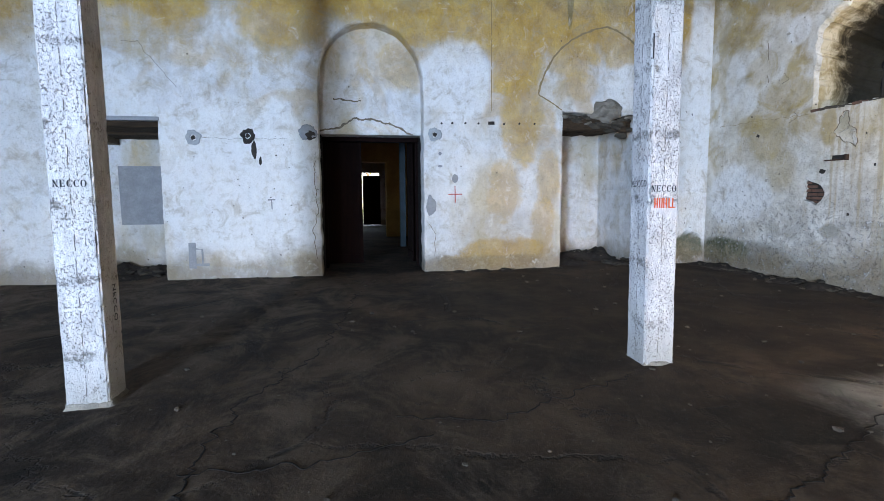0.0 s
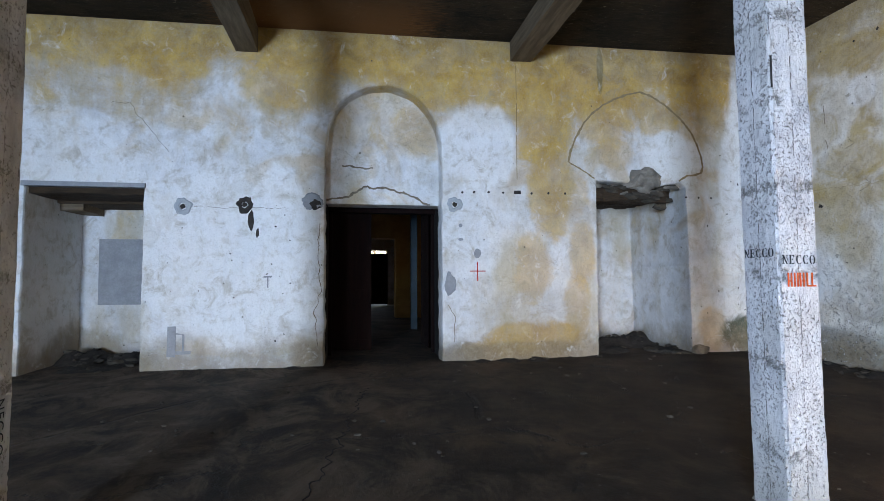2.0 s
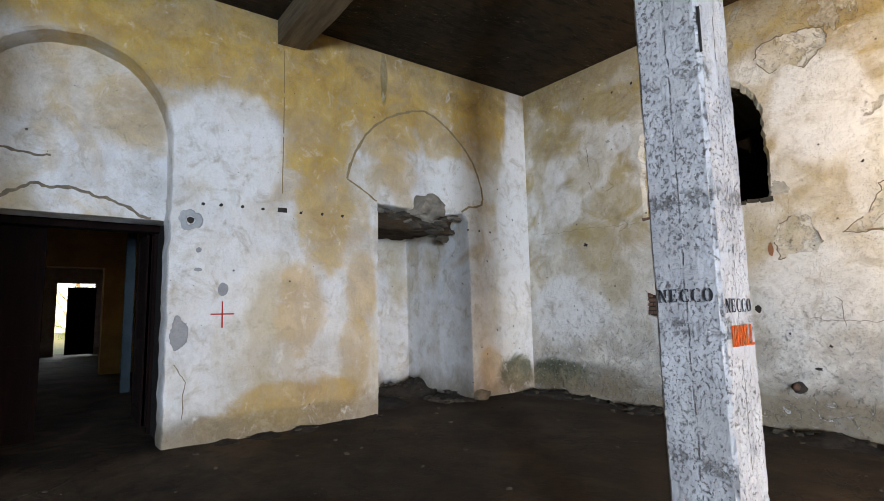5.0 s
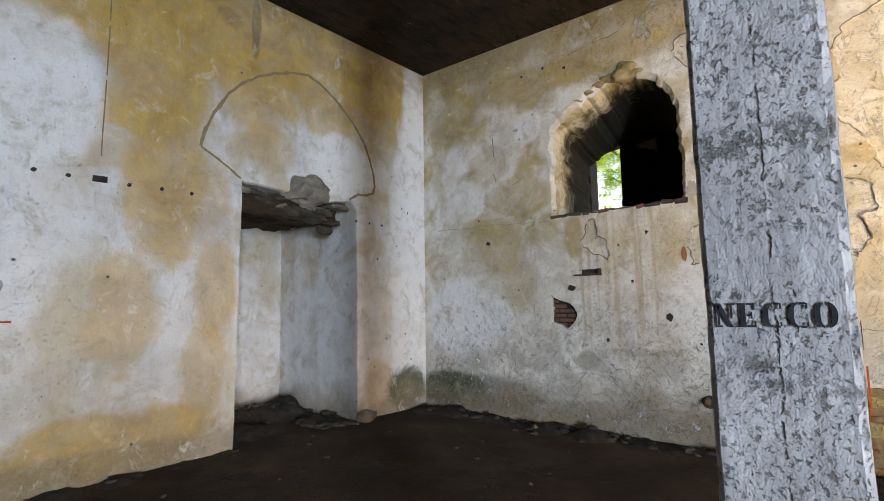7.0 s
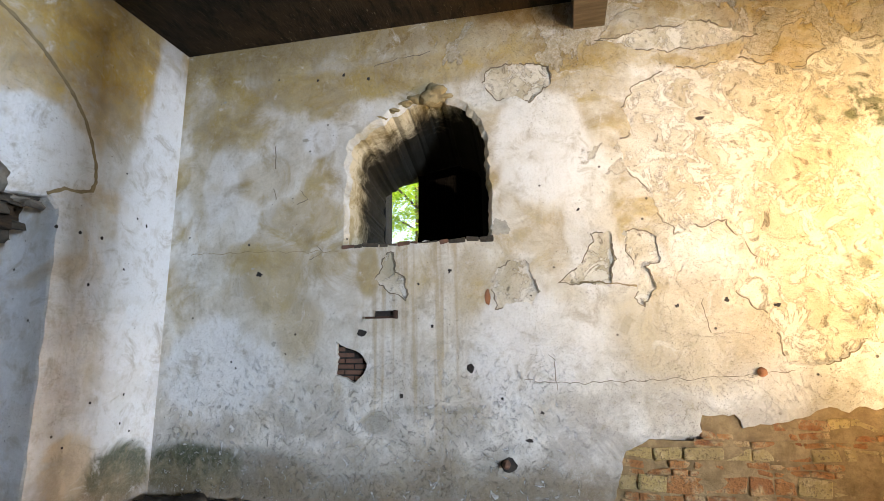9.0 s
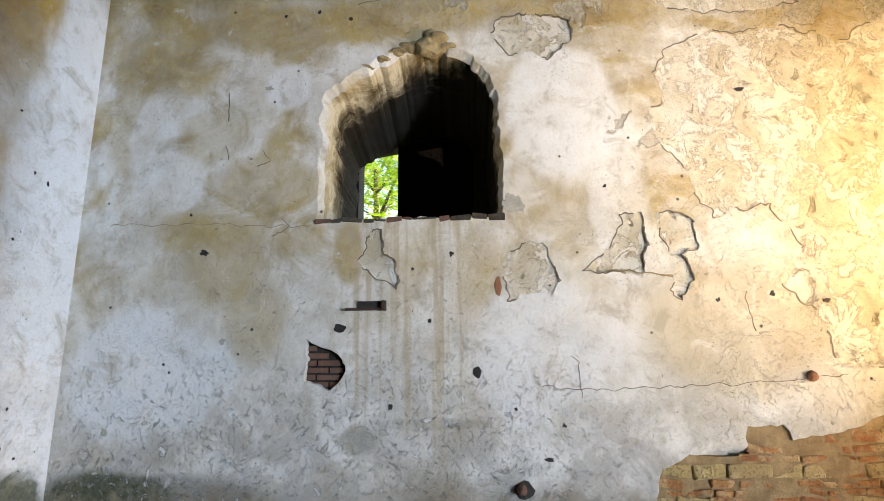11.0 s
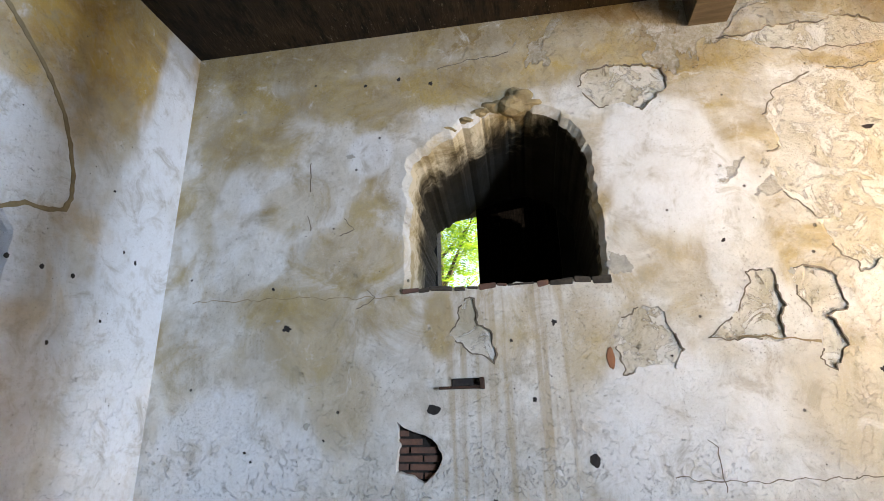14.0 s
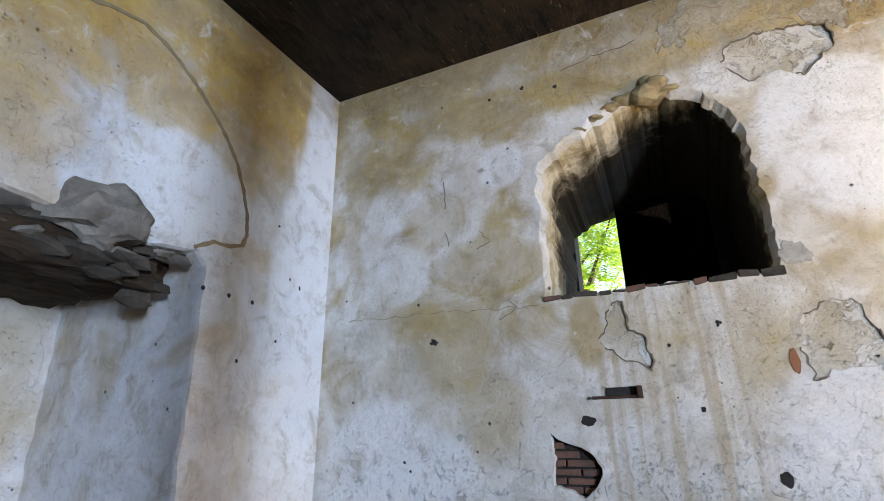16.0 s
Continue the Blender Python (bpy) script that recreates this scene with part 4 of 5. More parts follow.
# illegible orange stencil marks under the word: plain bars
bm = bmesh.new()
for i, (a, b) in enumerate([(0, 0), (1, 0), (0.5, 1), (2, 0), (3, 0), (3.8, 0), (4.9, 0), (4.5, 1), (6, 0), (6.5, 2), (7.6, 0), (8, 2)]):
    bx = box(2.575 + a * 0.022, 2.585 + a * 0.022 + (0.012 if b else 0), -5.446, -5.4425, 1.275 if b != 1 else 1.305, 1.36 if b == 0 else (1.315 if b == 1 else 1.285))
    me_tmp = bpy.data.meshes.new("bar")
    bx.to_mesh(me_tmp)
    bx.free()
    bm.from_mesh(me_tmp)
    bpy.data.meshes.remove(me_tmp)
bm.transform(Matrix.Translation((-0.016, 0, 0)))
part("paint_marks", bm, ORANGE_PAINT, pr, "smudged orange stencil marks")
part("slit", wobble(box(2.504, 2.511, -5.444, -5.434, 2.50, 2.70, 0.002), 0.006, 9), SOOT, pr, "dark slit over a bare reinforcing bar")


# ---- things on the front wall ----
def lump(r, seed, sub=2, flat=(1, 1, 1), rough=0.3):
    bm = bmesh.new()
    bmesh.ops.create_icosphere(bm, subdivisions=sub, radius=1)
    for v in bm.verts:
        k = 1 + rough * noise.noise(v.co * 1.3 + Vector((seed, 0, seed))) + rough * 0.5 * noise.noise(v.co * 3.7 + Vector((0, seed, 0)))
        v.co = Vector((v.co.x * flat[0], v.co.y * flat[1], v.co.z * flat[2])) * r * k
    return bm


def blotch(name, u, z, r, rz, mat, label, category, seed=0, to3=FRONT, depth=0.012, spikes=0.35):
    """A flat crust on the wall with an uneven outline."""
    bm = bmesh.new()
    n = 80
    c = bm.verts.new(to3(u, z, -depth))
    ring, outer = [], []
    for i in range(n):
        a = 2 * math.pi * i / n
        k = 1 + spikes * (0.9 * noise.noise(Vector((math.cos(a) * 1.1, math.sin(a) * 1.1, seed))) + 0.3 * noise.noise(Vector((math.cos(a) * 4, math.sin(a) * 4, seed))) + 0.25 * noise.noise(Vector((math.cos(a) * 11, math.sin(a) * 11, seed))))
        ring.append(bm.verts.new(to3(u + math.cos(a) * r * k * 0.86, z + math.sin(a) * rz * k * 0.86, -depth * (0.8 + 0.4 * noise.noise(Vector((a, seed, 0)))))))
        outer.append(bm.verts.new(to3(u + math.cos(a) * r * k, z + math.sin(a) * rz * k, 0.004)))
    for i in range(n):
        j = (i + 1) % n
        bm.faces.new((c, ring[i], ring[j]))
        bm.faces.new((ring[i], outer[i], outer[j], ring[j]))
    return tagged(link(name, bm, mat), label, category)


def socket(u, z, r, seed, cement=True):
    """A broken-out pipe socket: a crust of cement round a dark hole."""
    ob = thing("wall_socket_hole", "broken-out round hole in the plaster with a crumbled cement collar", "hole", "holes in the front wall")
    bm = bmesh.new()
    n = 40
    rows = []
    for d, k0 in ((0.004, 1.0), (-0.014, 0.84), (-0.016, 0.45), (0.006, 0.34), (-0.002, 0.16)):
        row = []
        for i in range(n):
            a = 2 * math.pi * i / n
            k = k0 * (1 + 0.28 * noise.noise(Vector((math.cos(a) * 1.8, math.sin(a) * 1.8, seed + k0))) + 0.14 * noise.noise(Vector((math.cos(a) * 7, math.sin(a) * 7, seed))))
            row.append(bm.verts.new((u + math.cos(a) * r * k, d, z + math.sin(a) * r * k)))
        rows.append(row)
    for a, b in zip(rows, rows[1:]):
        for i in range(n):
            bm.faces.new((a[i], a[(i + 1) % n], b[(i + 1) % n], b[i]))
    part("collar", bm, PL_SHADE if cement else SOOT, ob)
    part("hole", lump(r * 0.3, seed, 2, (1, 0.12, 1)), SOOT, ob, "dark hole", Matrix.Translation((u, -0.012, z)))
    return ob


socket(-2.53, 2.43, 0.13, 1)
socket(-1.65, 2.47, 0.13, 5, False)
socket(1.62, 2.54, 0.13, 8)
blotch("soot_drip", -1.56, 2.24, 0.05, 0.17, SOOT, "black drip mark under a hole in the wall", "stain", 3, depth=0.004)
blotch("soot_drip", -1.46, 2.04, 0.025, 0.08, SOOT, "black drip mark under a hole in the wall", "stain", 4, depth=0.004)
blotch("broken_plaster", -0.64, 2.55, 0.17, 0.13, CEMENT, "grey broken plaster crust beside the door head", "wall damage", 6, depth=0.03)
blotch("broken_plaster", -0.60, 2.50, 0.10, 0.09, SOOT, "dark hole in broken plaster beside the door head", "wall damage", 7, depth=0.035)
blotch("cement_spot", 2.0, 1.74, 0.065, 0.085, CEMENT, "small grey cement spot on the plaster", "stain", 2, depth=0.005, spikes=0.15)
blotch("cement_patch", 1.54, 1.24, 0.10, 0.2, CEMENT, "grey cement patch at the door jamb", "wall damage", 9, depth=0.008)
blotch("cement_spot", 1.72, 1.97, 0.045, 0.025, CEMENT, "small grey cement spot on the plaster", "stain", 12, depth=0.004)
blotch("cement_spot", 1.72, 2.2, 0.035, 0.035, CEMENT, "small grey cement spot on the plaster", "stain", 13, depth=0.004)
# hand-painted red cross
cross = thing("painted_cross", "thin hand-painted red cross on the plaster", "wall mark")
part("stroke", wobble(box(1.99, 2.006, -0.004, 0.002, 1.29, 1.60), 0.004, 8), RED_PAINT, cross)
part("stroke", wobble(box(1.87, 2.13, -0.005, 0.002, 1.443, 1.458), 0.004, 8), RED_PAINT, cross)
# ghost of a removed fitting, and small grey marks
ghost = thing("fitting_trace", "grey cement trace of a removed fitting low on the wall", "wall mark")
part("plate", wobble(box(-2.71, -2.59, -0.006, 0.002, 0.2, 0.64, 0.003), 0.012, 6), CEMENT, ghost)
part("arm", wobble(box(-2.60, -2.38, -0.005, 0.002, 0.23, 0.28), 0.01, 7), CEMENT, ghost)
part("arm", wobble(box(-2.60, -2.40, -0.005, 0.002, 0.52, 0.57), 0.01, 7), CEMENT, ghost)
part("bar", wobble(box(-2.50, -2.47, -0.005, 0.002, 0.28, 0.52), 0.008, 7), CEMENT, ghost)
mark = thing("cement_mark", "small grey T-shaped mark on the plaster", "wall mark")
part("stroke", wobble(box(-1.36, -1.24, -0.004, 0.002, 1.36, 1.385), 0.006, 9), CEMENT, mark)
part("stroke", wobble(box(-1.31, -1.29, -0.004, 0.002, 1.2, 1.36), 0.006, 9), CEMENT, mark)
structure("render_patch", wobble(box(-4.36, -3.48, 1.590, 1.602, 0.9, 2.05), 0.012, 5), CEMENT, "rectangular grey patch on the back of the recess", "wall")


def plug_row(us, z, y=-0.006):
    for u in us:
        ob = thing("wall_plug", "small dark fixing hole in the plaster", "hole", "row of fixing holes")
        part("rim", lump(0.022, u, 1, (1, 0.25, 1)), SOOT, ob, "", Matrix.Translation((u, y + 0.004, z + 0.03 * noise.noise(Vector((u, 0, 0))))))


plug_row([1.75, 1.95, 2.2, 2.45, 2.95, 3.25, 3.55, 5.85, 6.1, 6.35], 2.76)
part("plate", wobble(box(2.64, 2.76, -0.012, 0.002, 2.74, 2.80, 0.004), 0.006, 9), SOOT, thing("conduit_box", "small dark conduit box on the plaster", "fixture"))
for z0, z1 in ((2.8, 3.2), (3.2, 3.75), (3.8, 4.3), (4.35, 4.95)):
    ob = tagged(link("conduit_groove", wobble(box(2.694, 2.705, -0.003, 0.004, z0, z1), 0.010, 4), rough_mat("groove_dirt", (0.34, 0.24, 0.10), (0.22, 0.15, 0.06), 6, 40, 0.5)), "narrow brown chased groove running up the wall", "wall damage", "pieces of the groove")


def crack(name, pts, w, mat, label, to3=FRONT, lift=0.003, shake=1.0):
    """A hairline crack as a thin uneven ribbon."""
    bm = bmesh.new()
    fine = []
    for a, b in zip(pts, pts[1:]):
        n = max(2, int(math.dist(a, b) / 0.03))
        fine += [(a[0] + (b[0] - a[0]) * k / n, a[1] + (b[1] - a[1]) * k / n) for k in range(n)]
    fine.append(pts[-1])
    rows = []
    for i, (u, z) in enumerate(fine):
        p, q = fine[max(0, i - 1)], fine[min(len(fine) - 1, i + 1)]
        d = Vector((q[0] - p[0], q[1] - p[1]))
        d = d.normalized() if d.length else Vector((1, 0))
        s = (noise.noise(Vector((u * 9, z * 9, 2))) * 0.03 + noise.noise(Vector((u * 31, z * 31, 2))) * 0.012) * shake
        ww = w * (0.55 + 0.9 * abs(noise.noise(Vector((u * 14, z * 14, 5)))))
        rows.append([bm.verts.new(to3(u - d.y * (s + k * ww), z + d.x * (s + k * ww), -lift)) for k in (-1, 1)])
    for a, b in zip(rows, rows[1:]):
        bm.faces.new((a[0], a[1], b[1], b[0]))
    r = bmesh.ops.extrude_face_region(bm, geom=bm.faces[:])
    back = (to3(0, 0, 0.004) - to3(0, 0, -lift))
    for v in [e for e in r["geom"] if isinstance(e, bmesh.types.BMVert)]:
        v.co += back
    return tagged(link(name, bm, mat), label, "crack")


CRACK = rough_mat("crack_shade", (0.24, 0.19, 0.13), (0.14, 0.11, 0.08), 9, 40, 0.3)
crack("plaster_crack", [(-3.55, 3.95), (-3.3, 3.98), (-3.15, 3.75), (-2.95, 3.5), (-2.75, 3.25)], 0.004, CRACK, "thin branching crack in the plaster")
crack("plaster_crack", [(-2.4, 2.43), (-1.9, 2.42), (-1.0, 2.43)], 0.003, CRACK, "thin level crack in the plaster")
crack("plaster_crack", [(-0.53, 2.2), (-0.56, 1.7), (-0.5, 1.2), (-0.6, 0.8), (-0.55, 0.3)], 0.007, CRACK, "upright crack along the door jamb")
crack("plaster_crack", [(1.5, 0.9), (1.62, 0.7), (1.6, 0.3)], 0.006, CRACK, "upright crack along the door jamb")
AT = lambda u, z, d: Vector((u, 0.30 + d, z))
crack("arch_crack", [(-0.45, 2.62), (-0.1, 2.68), (0.15, 2.84), (0.5, 2.83), (0.9, 2.74), (1.25, 2.56)], 0.022, CRACK, "dark curved crack in the plaster over the door", AT)
crack("arch_crack", [(-0.2, 3.2), (0.1, 3.16), (0.3, 3.17)], 0.016, CRACK, "short dark crack under the arch", AT)

# plaster field over the corner recess, a little proud of the wall, with its groove
arc = [(3.62, 3.32), (3.66, 3.5), (3.76, 3.74), (3.92, 4.02), (4.12, 4.23), (4.3, 4.36), (4.5, 4.47), (4.75, 4.57), (5.0, 4.63), (5.2, 4.57), (5.45, 4.44), (5.65, 4.29), (5.85, 4.11), (6.0, 3.92), (6.1, 3.72), (6.17, 3.5), (6.2, 3.32), (6.17, 3.22), (6.05, 3.17), (5.88, 3.15), (5.72, 3.05)]
GROOVE = rough_mat("groove_plaster", (0.34, 0.25, 0.13), (0.24, 0.17, 0.09), 6, 40, 0.5)
crack("arch_groove", arc, 0.022, GROOVE, "brown groove of an old arch over the recess", lift=0.006, shake=0.3)
crack("arch_groove", [(3.63, 3.32), (3.85, 3.2), (4.1, 3.05)], 0.015, GROOVE, "brown groove of an old arch over the recess", lift=0.006, shake=0.3)

# broken lintel of the corner recess
lintel = thing("broken_lintel", "broken rubble-and-timber lintel over the corner recess", "lintel")
random.seed(4)
part("timber", rough_box(4.04, 5.5, 0.06, 0.3, 2.68, 2.95, 14, 0.05, 4), TIMBER_DARK, lintel, "dark split timber")
part("timber", rough_box(4.04, 5.75, 0.32, 1.90, 2.80, 3.04, 14, 0.05, 4), TIMBER_DARK, lintel, "dark split timber")
part("stone", wobble(lump(1, 2.0, 3, (0.29, 0.20, 0.22), 0.45), 0.03, 9), RUBBLE, lintel, "round grey broken stone", Matrix.Translation((5.02, 0.02, 3.05)))
for i in range(44):
    f = i / 43
    part("rubble", lump(random.uniform(0.05, 0.11), i * 1.7, 1, (1.7, 1, 0.55), 0.45), RUBBLE_DARK if i % 3 else RUBBLE, lintel, "", pose(4.2 + 1.35 * f, random.uniform(0.02, 0.3), 2.96 - 0.20 * f * random.random() - random.uniform(0, 0.2), random.uniform(-20, 20), random.uniform(-15, 15), random.uniform(-30, 30)))
for i in range(12):
    f = i / 11
    part("rubble", lump(random.uniform(0.04, 0.075), 50 + i * 1.7, 1, (2.2, 1, 0.4), 0.45), RUBBLE if i % 2 else RUBBLE_DARK, lintel, "", pose(5.05 + 0.6 * f, random.uniform(0.0, 0.15), 2.78 + 0.2 * f + random.uniform(-0.05, 0.05), random.uniform(-20, 20), random.uniform(-15, 15), random.uniform(-30, 30)))

# timber lintel of the other recess
lin = thing("timber_lintel", "weathered grey timber lintel over the blocked recess", "lintel")
part("board", wobble(box(-4.68, -3.05, -0.03, 0.12, 2.69, 2.76, 0.008), 0.012, 4), CEMENT, lin, "pale plaster-splashed board")
part("board", rough_box(-4.66, -3.06, 0.10, 0.8, 2.60, 2.70, 10, 0.02, 4), TIMBER_DARK, lin)
part("board", rough_box(-4.66, -3.06, 0.82, 1.6, 2.56, 2.70, 10, 0.02, 4), TIMBER_DARK, lin)
part("block", wobble(box(-4.66, -4.3, 0.9, 1.6, 2.45, 2.60, 0.008), 0.012, 4), WOOD_OLD, lin)


# door leaves of the central doorway
def door_leaf(m, label):
    ob = thing("door_leaf", label, "door", "leaves of the double door")
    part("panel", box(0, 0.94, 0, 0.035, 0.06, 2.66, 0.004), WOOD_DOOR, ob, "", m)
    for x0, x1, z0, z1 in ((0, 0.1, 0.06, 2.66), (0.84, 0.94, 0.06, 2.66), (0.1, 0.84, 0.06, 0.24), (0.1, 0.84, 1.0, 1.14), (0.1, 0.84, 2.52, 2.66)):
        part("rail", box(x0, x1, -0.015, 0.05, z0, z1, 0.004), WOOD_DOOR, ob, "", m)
    return ob


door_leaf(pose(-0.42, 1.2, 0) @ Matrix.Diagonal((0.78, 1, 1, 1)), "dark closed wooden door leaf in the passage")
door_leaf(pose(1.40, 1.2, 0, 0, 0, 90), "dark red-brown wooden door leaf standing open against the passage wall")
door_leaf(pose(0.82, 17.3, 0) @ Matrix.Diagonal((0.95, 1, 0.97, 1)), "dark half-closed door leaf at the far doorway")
frame_ = thing("door_frame", "dark wooden door head and posts in the passage", "door frame")
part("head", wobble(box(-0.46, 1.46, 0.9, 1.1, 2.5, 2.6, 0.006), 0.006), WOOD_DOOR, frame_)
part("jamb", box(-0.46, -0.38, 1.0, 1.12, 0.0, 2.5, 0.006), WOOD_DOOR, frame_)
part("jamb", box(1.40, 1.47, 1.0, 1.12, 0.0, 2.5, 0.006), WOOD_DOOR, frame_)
far_post = tagged(link("timber_post", box(1.50, 1.66, 5.2, 5.36, 0, 3.7, 0.01), rough_mat("blue_grey_paint", (0.06, 0.09, 0.11), (0.04, 0.06, 0.07), 3, 30, 0.4)), "blue-grey painted timber post in the room beyond", "post")


# ---- rubble and dirt ----
def heap(name, pts, label, seed, to3=None, n=60, big=0.09):
    """A low bank of dirt with stones half sunk in it; pts: (x, y, radius, height)."""
    ob = tagged(new(name), label, "rubble", kind="stuff")
    bm = bmesh.new()
    x0, x1 = min(p[0] - p[2] for p in pts), max(p[0] + p[2] for p in pts)
    y0, y1 = min(p[1] - p[2] for p in pts), max(p[1] + p[2] for p in pts)
    nx, ny = max(8, int((x1 - x0) / 0.07)), max(8, int((y1 - y0) / 0.07))

    def top(x, y):
        h = 0.0
        for a, b, r, hh in pts:
            d = math.hypot(x - a, y - b) / r
            h = max(h, hh * max(0.0, 1 - d * d) ** 1.3)
        h *= 1 + 0.8 * noise.noise(Vector((x * 3, y * 3, seed))) + 0.5 * noise.noise(Vector((x * 11, y * 11, seed)))
        return slope(y) - 0.035 + h * 1.1

    g = [[bm.verts.new((x0 + (x1 - x0) * i / nx, y0 + (y1 - y0) * j / ny, 0)) for i in range(nx + 1)] for j in range(ny + 1)]
    for row in g:
        for v in row:
            v.co.z = top(v.co.x, v.co.y)
    for j in range(ny):
        for i in range(nx):
            bm.faces.new((g[j][i], g[j][i + 1], g[j + 1][i + 1], g[j + 1][i]))
    part("dirt", bm, DEBRIS, ob, "", None, True)
    rnd = random.Random(seed)
    big_bm = bmesh.new()
    for k in range(n):
        a, b, r, hh = rnd.choice(pts)
        ang, d = rnd.uniform(0, 6.28), r * math.sqrt(rnd.random()) * 0.95
        x, y = a + math.cos(ang) * d, b + math.sin(ang) * d
        s = big * rnd.uniform(0.12, 1.0) ** 2.6
        st = lump(s, seed + k, 1, (1.5, 1, 0.55), 0.75)
        st.transform(pose(x, y, max(top(x, y), slope(y)) + s * 0.2, 0, 0, rnd.uniform(0, 360)))
        me = bpy.data.meshes.new("stone_tmp")
        st.to_mesh(me)
        st.free()
        big_bm.from_mesh(me)
        bpy.data.meshes.remove(me)
    part("stones", big_bm, RUBBLE_DARK, ob)
    return ob


heap("rubble_heap", [(-4.3, 1.2, 0.6, 0.17), (-3.6, 1.1, 0.55, 0.14), (-3.9, 0.5, 0.6, 0.09)], "dark heap of dirt and rubble in the blocked recess", 1)
heap("rubble_heap", [(4.9, 1.4, 0.6, 0.16), (5.5, 1.2, 0.5, 0.24), (4.6, 0.6, 0.5, 0.10), (5.6, 0.3, 0.5, 0.08)], "dark heap of dirt and rubble in the corner recess", 2)
heap("rubble_bank", [(7.1 + 0.033 * k * 0.5, -0.3 - k * 0.5, 0.42, 0.08 + 0.03 * math.sin(k * 1.7)) for k in range(18)], "long bank of dark dirt and crumbs at the foot of the side wall", 3, n=420, big=0.05)
heap("rubble_strip", [(4.0 - k * 0.5, -0.05, 0.28, 0.05) for k in range(5)] + [(-0.9 - k * 0.5, -0.05, 0.25, 0.03) for k in range(5)], "thin strip of dirt along the foot of the front wall", 5, n=70, big=0.035)
st = tagged(link("loose_stone", lump(0.12, 8, 2, (1.2, 1, 0.8)), RUBBLE, m=Matrix.Translation((5.95, -0.12, 0.06))), "pale loose stone lying on the floor by the recess", "stone")
rnd = random.Random(9)
crumbs = bmesh.new()
for k in range(420):
    x, y = rnd.uniform(-6, 7.0), rnd.uniform(-9.0, -0.2)
    s = 0.006 + 0.022 * rnd.random() ** 3
    b = lump(s, k, 1, (1.3, 1, 0.6), 0.4)
    b.transform(pose(x, y, slope(y) + noise.noise(Vector((x, y, 0)) * 0.6) * 0.022 + s * 0.3, 0, 0, rnd.uniform(0, 360)))
    me = bpy.data.meshes.new("crumb_tmp")
    b.to_mesh(me)
    b.free()
    crumbs.from_mesh(me)
    bpy.data.meshes.remove(me)
tagged(link("floor_crumbs", crumbs, RUBBLE_DARK), "small stones and plaster crumbs scattered over the floor", "debris", kind="stuff")

GROUND_LINE = lambda u, v, d: Vector((u, v, slope(v) + noise.noise(Vector((u, v, 0)) * 0.6) * 0.022 + noise.noise(Vector((u, v, 0)) * 2.1) * 0.010 - d))
FLOOR_CRACK = rough_mat("floor_crack_dirt", (0.012, 0.008, 0.006), (0.006, 0.004, 0.003), 9, 40, 0.5)
for line in ([(-0.75, -8.0), (-0.72, -7.2), (-0.9, -6.5), (-0.8, -5.6), (-0.3, -4.6), (-0.1, -3.4), (0.15, -1.6)], [(-0.95, -6.5), (-0.2, -6.55), (0.5, -6.3)], [(0.3, -6.0), (1.0, -6.2), (1.6, -5.9), (2.3, -5.6)], [(1.2, -7.6), (2.4, -7.2), (3.6, -6.6)], [(-0.75, -7.2), (-1.5, -7.5), (-2.2, -7.3)]):
    crack("floor_crack", line, 0.006, FLOOR_CRACK, "dark wandering crack in the screed floor", GROUND_LINE, lift=0.004, shake=3.0)

# ---- things on the side wall ----
sill = thing("window_sill", "broken masonry sill with brick edges under the window", "sill")
rnd = random.Random(12)
u = 2.24
while u < 3.96:
    w = rnd.uniform(0.09, 0.24)
    part("stone", wobble(box(-0.016, 0.25, -u - w, -u - 0.006, 2.715 + rnd.uniform(-0.02, 0.012), 2.75 + rnd.uniform(-0.010, 0.016), 0.012), 0.03, 6, u), BRICK_DIM if rnd.random() < 0.35 else RUBBLE_DARK, sill, "", SIDE)
    u += w
part("bed", box(0.05, 1.24, -3.9, -2.3, 2.70, 2.745, 0.01), SOOT, sill, "dark sill bed", SIDE)
# shutter wood coloured near-black to keep the window's depth in shade
SHADED_WOOD = rough_mat("shade_black_shutter_wood", (0.004, 0.003, 0.002), (0.002, 0.0015, 0.001), 4, 30, 0.5, 0.95, stretch=(4, 4, 0.5), spec=0.03)
shutter = thing("window_shutter", "wooden shutter closing most of the window, coloured near-black for shade", "shutter")
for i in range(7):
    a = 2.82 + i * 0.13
    part("board", box(1.30, 1.33, -a - 0.128, -a, 2.88, 4.16, 0.003), SHADED_WOOD, shutter, "", SIDE)
part("backing", box(1.335, 1.36, -3.8, -2.825, 2.84, 4.2), SHADED_WOOD, shutter, "", SIDE)
part("rail", box(1.27, 1.30, -3.72, -2.82, 3.0, 3.1, 0.004), SHADED_WOOD, shutter, "", SIDE)
OCHRE_STONE = rough_mat("ochre_masonry", (0.42, 0.32, 0.17), (0.24, 0.17, 0.08), 5, 35, 0.9)
head = thing("broken_arch_head", "crumbled masonry lump at the window's arch head", "masonry")
part("stone", wobble(lump(1, 5, 3, (0.16, 0.17, 0.13), 0.3), 0.02, 9), OCHRE_STONE, head, "", SIDE @ Matrix.Translation((0.07, -3.33, 4.50)))
for k, (uu, zz, s) in enumerate([(3.12, 4.47, 0.08), (3.0, 4.43, 0.07), (2.86, 4.36, 0.06), (3.5, 4.46, 0.07), (2.7, 4.27, 0.05)]):
    part("stone", wobble(lump(s, k, 2, (0.8, 1.3, 0.7), 0.6), 0.02, 9), OCHRE_STONE, head, "", SIDE @ Matrix.Translation((0.03, -uu, zz)))

